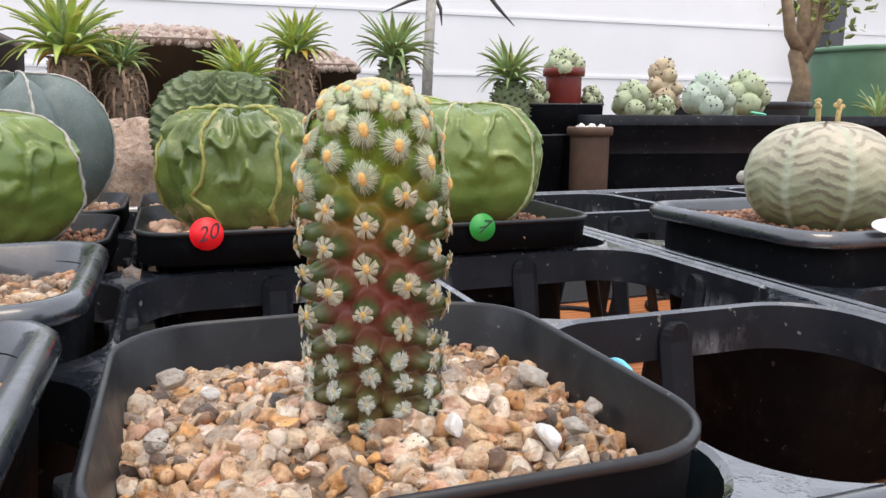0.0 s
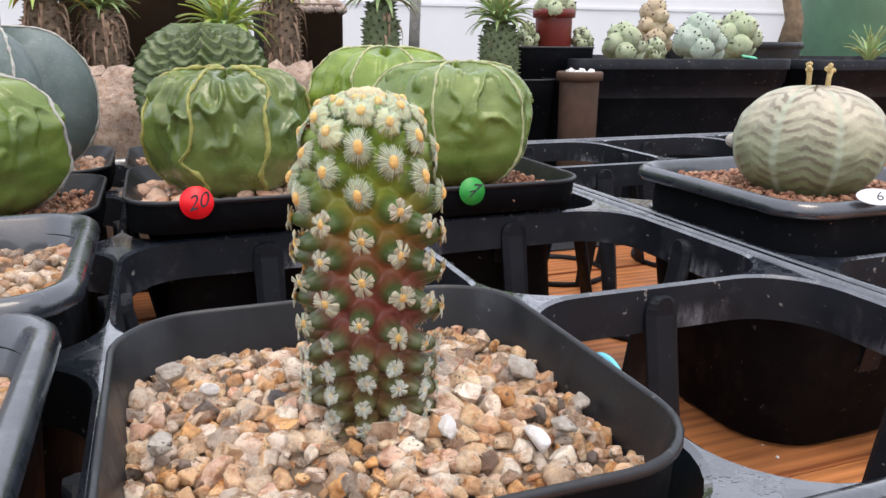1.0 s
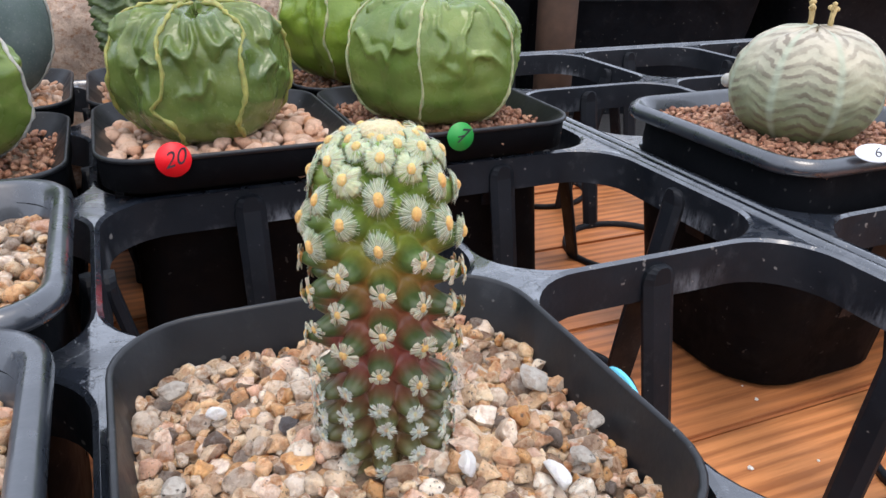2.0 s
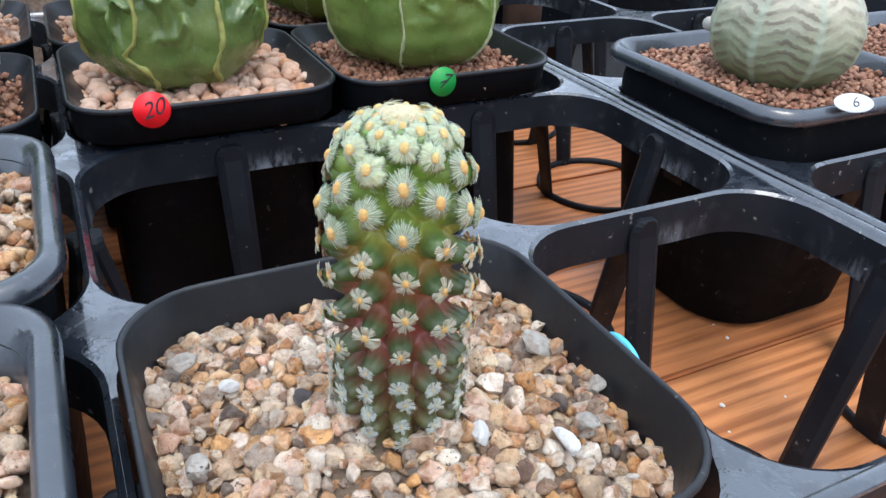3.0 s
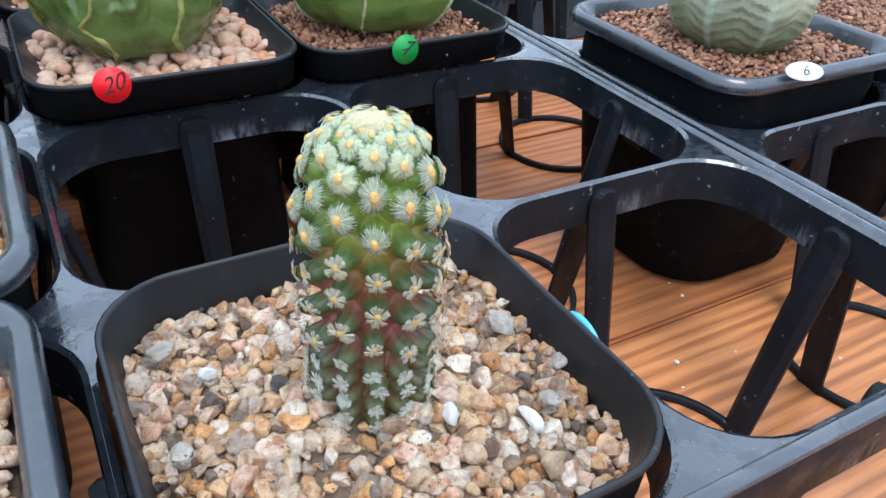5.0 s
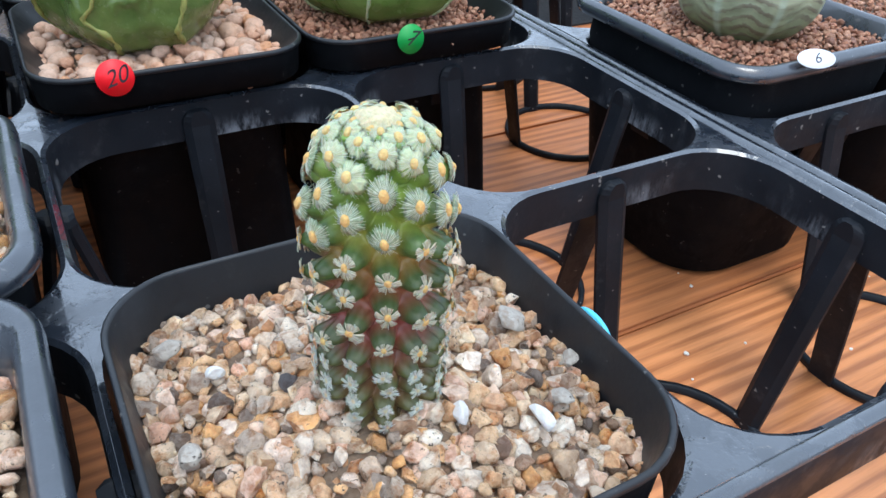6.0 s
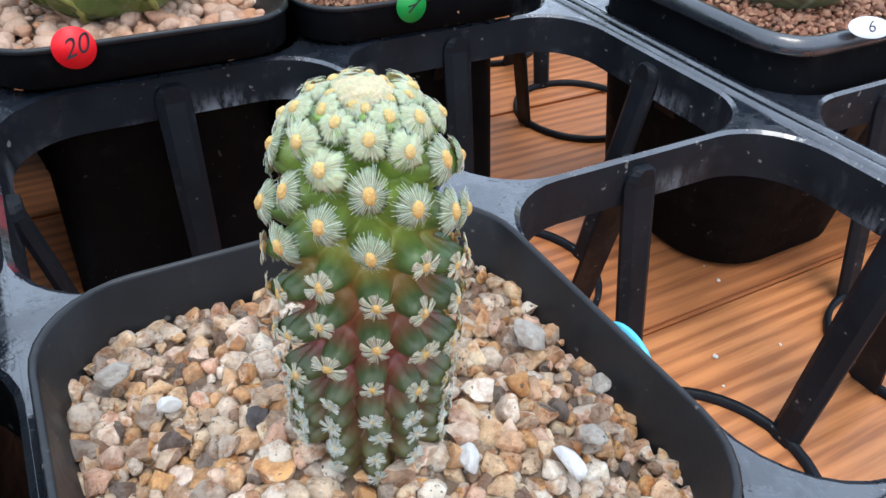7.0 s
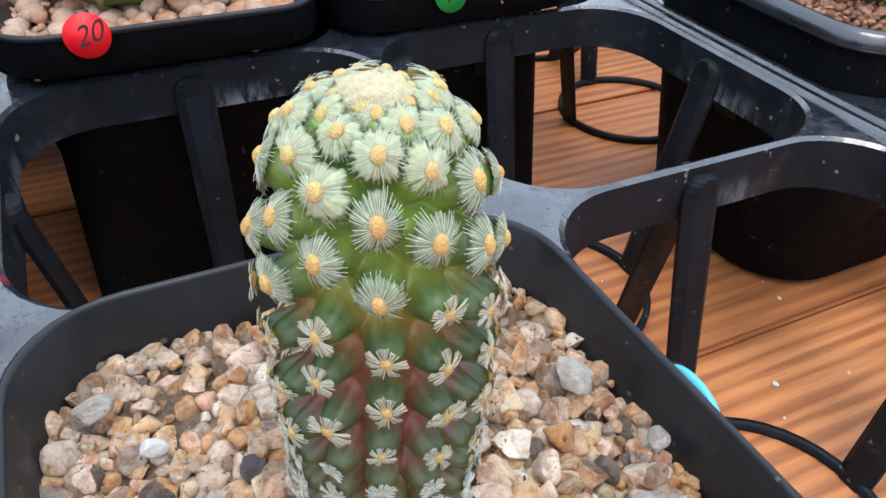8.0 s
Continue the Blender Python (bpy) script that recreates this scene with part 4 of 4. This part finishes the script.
# ---- brown planter boxes with clay pebbles ----
old_clay = stone_material("weathered_clay_pebbles", ((0.0, (0.30, 0.21, 0.17)), (0.4, (0.44, 0.35, 0.30)), (0.75, (0.52, 0.44, 0.39)), (1.0, (0.34, 0.22, 0.16))), 0, 0.3, 0.6)
brown_box = plain("brown_plastic", (0.085, 0.050, 0.030), 0.6, 0.3, 60)
for x0, x1, y0, y1, top in ((-0.34, -0.125, 0.44, 0.58, 0.094), (-0.075, 0.024, 0.44, 0.56, 0.091), (0.054, 0.104, 0.44, 0.55, 0.077)):
    bx = thing("planter_box", "dark brown planter box heaped with clay pebbles", "planter", pose((x0 + x1) / 2, (y0 + y1) / 2, TABLE), "brown planters")
    hx, hy, h = (x1 - x0) / 2, (y1 - y0) / 2, top - TABLE
    part("body", loft([rsq(hx * a, 0.006, z, 5, hy * a) for a, z in ((0.93, 0), (0.99, h - 0.006), (1, h - 0.006), (1, h), (0.97, h), (0.95, h - 0.004))], True, True), brown_box, bx)
    rng = random.Random(int(x0 * 1000))
    kinds = [stone_mesh("clay_ball", 300 + k, old_clay, 1, 0.1, 0.9) for k in range(4)]
    verts, faces = [], []
    for _ in range(int(5200 * hx * hy / 0.007)):
        u, v = rng.uniform(-1, 1), rng.uniform(-1, 1)
        z = h - 0.004 + 0.014 * (1 - max(abs(u), abs(v)) ** 3) * rng.random() ** 0.3
        m = Matrix.Translation((u * hx * 0.97, v * hy * 0.97, z)) @ Matrix.Diagonal((*[rng.uniform(0.0055, 0.0095)] * 3, 1))
        me, base = kinds[rng.randrange(4)], len(verts)
        verts += [m @ q.co for q in me.vertices]
        faces += [[base + i for i in poly.vertices] for poly in me.polygons]
        if len(verts) > 90000:
            break
    rest = bpy.data.meshes.new("clay_pebbles")
    rest.from_pydata(verts, [], faces)
    rest.materials.append(old_clay)
    rest.polygons.foreach_set("use_smooth", [True] * len(rest.polygons))
    tagged(part("clay_fill", rest, None, bx), kind="stuff")

# ---- rough pinkish rocks behind the tray ----
rock_mat = stone_material("pink_rough_rock", ((0.0, (0.40, 0.29, 0.22)), (1.0, (0.48, 0.37, 0.29))), 0, 0.5, 0.9, fleck=420)
for x, y, sx, sy, top, seed in ((-0.052, 0.318, 0.075, 0.05, 0.040, 1), (0.034, 0.322, 0.070, 0.05, 0.038, 2), (-0.14, 0.330, 0.085, 0.05, 0.040, 3)):
    bm = bmesh.new()
    bmesh.ops.create_icosphere(bm, subdivisions=5, radius=0.5)
    for v in bm.verts:
        p = Vector([math.copysign(abs(c * 2) ** 0.6, c) * 0.5 for c in v.co])
        p = p * (1 + 0.22 * noise.noise(p * 3 + Vector((seed * 9, 0, 0))) + 0.10 * noise.noise(p * 8) + 0.06 * noise.noise(p * 19) + 0.04 * noise.noise(p * 41))
        v.co = Vector((p.x * sx, p.y * sy, p.z * (top - TABLE)))
    rk = tagged(new("rock", mesh_of("rock", bm, rock_mat)), "rough pinkish porous rock behind the tray", "rock", "rough rocks")
    rk.matrix_basis = Matrix.Translation((x, y, (TABLE + top) / 2))


# ---- large pots with knobbly succulents ----
def big_pot(x, y, rim, half, turn, label):
    t = thing("flower_pot", label, "flower pot", pose(x, y, TABLE, 0, 0, turn), "large square pots")
    h = rim - TABLE
    prof = [(half * 0.80, 0.0), (half * 0.80, 0.001), (half * 0.945, h - 0.026), (half * 0.955, h - 0.0258), (half * 0.965, h - 0.0165), (half * 0.978, h - 0.016), (half * 0.985, h - 0.007), (half, h - 0.0068), (half, h - 0.0006), (half - 0.0008, h), (half - 0.0025, h), (half - 0.003, h - 0.012)]
    rings = [rsq(a, 0.012, z) for a, z in prof]
    part("body", loft(rings[:4], True), tray_plastic, t)
    part("band", loft(rings[3:8]), tray_plastic, t)
    part("rim", loft(rings[7:], False, True), tray_plastic, t)
    bed("gravel", "pale grit in the large black pot", "gravel", x, y, rim - 0.006, half - 0.006, 0.005, gravel_mat, int(x * 1000), 260, 0.0050, turn=turn)


pale_green = skin("pale_knobbly_skin", (0.26, 0.33, 0.20), (0.48, 0.52, 0.34), 0.6, 0.4, 120, (0.45, 0.46, 0.36))
pink_green = skin("pinkish_knobbly_skin", (0.34, 0.24, 0.15), (0.56, 0.48, 0.32), 0.6, 0.4, 120, (0.45, 0.40, 0.30))
grey_green = skin("grey_knobbly_skin", (0.26, 0.34, 0.27), (0.48, 0.56, 0.46), 0.6, 0.3, 120, (0.45, 0.48, 0.42))
dark_spine = plain("dark_spines", (0.06, 0.045, 0.04), 0.6)
red_cup = plain("red_brown_plastic", (0.15, 0.016, 0.012), 0.4, 0.2, 60)


def clump(label, x, y, z, width, height, seed, mat):
    rng = random.Random(seed)
    t = thing("succulent_clump", label, "succulent plant", pose(x, y, z), "succulent clumps")
    for k in range(9):
        a, rr = k * 2.4, width * 0.33 * (k / 8) ** 0.5
        r = width * rng.uniform(0.17, 0.24)
        c = Vector((rr * math.cos(a), rr * math.sin(a), height * (0.85 - 0.5 * k / 8) - r * 0.3))
        b = bmesh.new()
        bmesh.ops.create_icosphere(b, subdivisions=3, radius=r)
        for v in b.verts:
            v.co = v.co * (1 + 0.16 * math.sin(9 * math.atan2(v.co.y, v.co.x)) * (1 - abs(v.co.z) / r) + 0.15 * noise.noise(v.co * 260 + Vector((seed, k, 0))))
        head = part("head", b, mat, t, at=Matrix.Translation(c))
        s = bmesh.new()
        for i in range(16):
            d = Vector((rng.gauss(0, 1), rng.gauss(0, 1), rng.uniform(0.1, 1.2))).normalized()
            tube([d * r * 0.95, d * (r * 1.2)], [0.0007, 0.0001], 5, s)
        tagged(part("spine_cluster", s, dark_spine, head), kind="stuff")
    stem = loft([ring(width * 0.2, 0, 12), ring(width * 0.25, height * 0.6, 12)], True, True)
    part("stem", stem, mat, t)


big_pot(0.327, 0.412, 0.0425, 0.080, -11, "large black square pot with ridged sides, planted with succulents")
big_pot(0.500, 0.385, 0.0420, 0.080, -8, "large black square pot with ridged sides at the bench's end")
pot("black plastic square pot on the bench", 0.232, 0.392, 0.0500, half=0.030, height=0.1095, group="far square pots", r=0.005, turn=-14)
bed("gravel", "dark grit in a black pot", "gravel", 0.232, 0.392, 0.046, 0.028, 0.004, lava_mat, 71, 120, 0.0038, turn=-14)
round_pot("small red-brown plastic cup with a succulent", 0.2385, 0.388, 0.0465, 0.0745, 0.0125, 0.0145, red_cup)
clump("pinkish knobbly succulent in a red cup", 0.2385, 0.388, 0.0670, 0.031, 0.021, 1, pale_green)
clump("pale green small succulent in grit", 0.2190, 0.388, 0.045, 0.018, 0.022, 2, pale_green)
clump("pale green small succulent in grit", 0.2580, 0.382, 0.045, 0.018, 0.019, 3, pale_green)
for lab, x, y, w, h, seed, mat in (("pale green knobbly succulent in the large pot", 0.2830, 0.368, 0.034, 0.031, 4, pale_green), ("pinkish knobbly succulent in the large pot", 0.3330, 0.405, 0.034, 0.052, 5, pink_green), ("grey-green knobbly succulent with dark spines", 0.3440, 0.366, 0.044, 0.036, 6, grey_green),
                                   ("yellow-green knobbly succulent in the large pot", 0.3960, 0.388, 0.040, 0.042, 7, pale_green), ("small yellow-green succulent in the large pot", 0.3120, 0.372, 0.018, 0.022, 8, pale_green)):
    clump(lab, x, y, 0.036, w, h, seed, mat)
tag = tagged(new("plant_tag", mesh_of("plant_tag", loft([rsq(0.0055, 0.0018, z, 5, 0.0022) for z in (0, 0.0012)], True, True), plain("green_tag_plastic", (0.10, 0.52, 0.32), 0.4, 0.1))), "small green plastic tag on the large pot's rim", "plant label")
tag.matrix_basis = pose(0.3585, 0.3300, 0.0432, 12, 8, -11)
rust = plain("rusty_brown_pot", (0.075, 0.040, 0.024), 0.7, 0.4, 50)
round_pot("rusty brown cylinder pot filled with pale stones", 0.2300, 0.335, TABLE, 0.0350, 0.0120, 0.0145, rust, group="brown pots")
bed("gravel", "pale stones in the brown pot", "gravel", 0.2300, 0.335, 0.0345, 0.0105, 0.005, white_stone, 75, 24, 0.0045, corner=0.009)
round_pot("low wide black bowl behind the succulents", 0.4700, 0.500, TABLE, 0.0540, 0.06, 0.075, pot_plastic)
bed("gravel", "dark grit in the wide bowl", "gravel", 0.4700, 0.500, 0.0500, 0.060, 0.006, soil_mat, 77, 120, 0.0085, corner=0.055)
clump("pale green knobbly succulent in the bowl", 0.4450, 0.470, 0.046, 0.034, 0.026, 9, pale_green)
green_pot = plain("green_glazed_pot", (0.12, 0.25, 0.15), 0.45, 0.15, 30)
round_pot("large green pot at the end of the bench", 0.7490, 0.590, TABLE, 0.1180, 0.055, 0.075, green_pot, lip=0.004)
bark = plain("gnarled_bark", (0.20, 0.14, 0.085), 0.85, 0.4, 120, 0, 0.9)
tree = thing("bonsai_tree", "gnarled little tree with brown bark and small green leaves", "tree", pose(0.5660, 0.5100, 0.046))
part("trunk", tube([(0, 0, 0), (0.004, 0, 0.03), (-0.004, 0.002, 0.055), (0.002, 0, 0.08), (-0.006, 0, 0.13)], [0.0115, 0.0085, 0.0078, 0.007, 0.005], 12), bark, tree)
for k, (dx, dz) in enumerate(((0.03, 0.045), (-0.03, 0.05), (0.018, 0.075))):
    part("branch", tube([(0, 0, 0.05 + 0.008 * k), (dx * 0.5, 0, 0.06 + dz * 0.3), (dx * 0.8, 0, 0.06 + dz), (dx, 0.01, 0.075 + dz)], [0.0075, 0.006, 0.005, 0.003], 10), bark, tree)
rng = random.Random(5)
crown = bmesh.new()
for _ in range(260):
    c = Vector((rng.gauss(0.022, 0.016), rng.gauss(0, 0.02), rng.gauss(0.105, 0.016)))
    d, s = Vector((rng.gauss(0, 1), rng.gauss(0, 1), rng.gauss(0, 1))).normalized(), Vector((rng.gauss(0, 1), rng.gauss(0, 1), rng.gauss(0, 1))).normalized()
    loft([[c, c, c, c], [c + d * 0.005 + s * 0.003, c + d * 0.005 + Vector((0, 0, 0.0004)), c + d * 0.005 - s * 0.003, c + d * 0.005 - Vector((0, 0, 0.0004))], [c + d * 0.011] * 4], bm=crown)
part("crown", crown, plain("small_leaf", (0.20, 0.26, 0.07), 0.5, 0.4, 100), tree)
tuft = thing("leafy_plant", "pale green strap-leaved plant in the end pot", "plant", pose(0.520, 0.375, 0.037))
for k in range(22):
    part("leaf", LEAVES[k % 3], None, tuft, at=pose(0, 0, 0, 0, -55 + 40 * rng.random(), 17 * k) @ Matrix.Diagonal((1.2, 1.0, 1.4, 1)))
stem = thing("tall_stem", "thin grey stem with drooping dark leaves", "plant", pose(0.1600, 0.460, 0.03))
part("trunk", tube([(0, 0, 0), (0.002, 0, 0.05), (0.006, 0, 0.12)], [0.0042, 0.004, 0.0036], 10), plain("grey_stem", (0.32, 0.31, 0.28), 0.8, 0.3, 200), stem)
drooping = plain("dark_drooping_leaf", (0.06, 0.06, 0.055), 0.6)
for pts in (((0.005, 0, 0.10), (-0.012, 0, 0.095), (-0.036, 0, 0.084)), ((0.006, 0, 0.102), (0.012, 0, 0.09), (0.013, 0, 0.078)), ((0.045, 0, 0.108), (0.06, 0, 0.092), (0.073, 0, 0.080)), ((0.006, 0, 0.12), (0.03, 0, 0.118), (0.045, 0, 0.108))):
    part("leaf", tube(pts, [0.0016, 0.0014, 0.0003], 6), drooping, stem)
round_pot("black pot with a tall stem", 0.1600, 0.460, TABLE, 0.0340, 0.025, 0.030, pot_plastic)
bed("gravel", "dark grit round the tall stem", "gravel", 0.1600, 0.460, 0.0310, 0.024, 0.005, soil_mat, 78, 40, 0.006, corner=0.022)

# ---- white greenhouse walls, three of them unseen, and bench surroundings ----
film = Mat("glowing_white_greenhouse_sheet", rough=0.6)
film.color(film.ramp(film.noise(6, 3), (0.3, (0.72, 0.73, 0.73)), (0.7, (0.78, 0.78, 0.78))))
# Faint glow added to lift the sheet's white; it is no lamp
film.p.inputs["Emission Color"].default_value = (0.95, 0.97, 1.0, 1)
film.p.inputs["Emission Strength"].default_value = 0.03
# Only the back wall shows; the other three are added unseen for reflections
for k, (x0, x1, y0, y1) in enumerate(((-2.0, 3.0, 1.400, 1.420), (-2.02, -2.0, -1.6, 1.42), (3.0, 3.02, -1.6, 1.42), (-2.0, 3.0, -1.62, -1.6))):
    # tops kept low so the tray deck reflects open sky
    wall = tagged(new("wall_" + ("back", "west", "east", "front")[k], mesh_of("wall", box(bmesh.new(), x0, x1, y0, y1, -0.9, 0.46), film.m, False)), "white sheeted greenhouse wall with added glow; side and front walls unseen, for reflections", "wall", kind="structure")
seam = plain("wall_seam", (0.74, 0.745, 0.75), 0.6, 0.05)
for z in (0.12, 0.24, 0.36):
    tagged(new("trim", mesh_of("trim", box(bmesh.new(), -2.0, 3.0, 1.397, 1.3998, z, z + 0.006), seam, False)), "grey seam across the white wall", "trim", kind="structure")
frame_metal = plain("dark_frame", (0.05, 0.055, 0.06), 0.5)
post = tagged(new("frame_post", mesh_of("frame_post", box(bmesh.new(), 1.44, 1.485, 1.33, 1.39, -0.9, 0.46), frame_metal, False)), "dark metal post of the greenhouse frame", "post", kind="structure")
tagged(new("frame_rail", mesh_of("frame_rail", box(bmesh.new(), 1.485, 2.99, 1.35, 1.39, 0.385, 0.415), frame_metal, False)), "dark metal rail of the greenhouse frame", "rail", kind="structure")
floor = tagged(new("floor", mesh_of("floor", box(bmesh.new(), -2.0, 3.0, -1.6, 1.4, -0.92, -0.9), plain("concrete", (0.30, 0.29, 0.27), 0.8, 0.2, 8), False)), "grey concrete greenhouse floor", "floor", kind="structure")

# ---- crumbs on the table ----
crumb_mat = plain("white_crumb", (0.75, 0.72, 0.66), 0.7)
rng = random.Random(8)
crumbs = [(0.1104, 0.0278, 0.0010)] + [(rng.uniform(0.07, 0.2), rng.uniform(-0.04, 0.1), rng.uniform(0.0003, 0.0008)) for _ in range(26)]
dust = thing("crumbs", "tiny white crumbs scattered on the table", "crumbs", pose(0, 0, TABLE))
tagged(dust, kind="stuff")
for x, y, r in crumbs:
    part("crumb", stone_mesh("crumb", int(x * 1e5), crumb_mat, 1), None, dust, at=pose(x, y, r * 0.5) @ Matrix.Diagonal((r * 2, r * 2, r * 1.4, 1)))
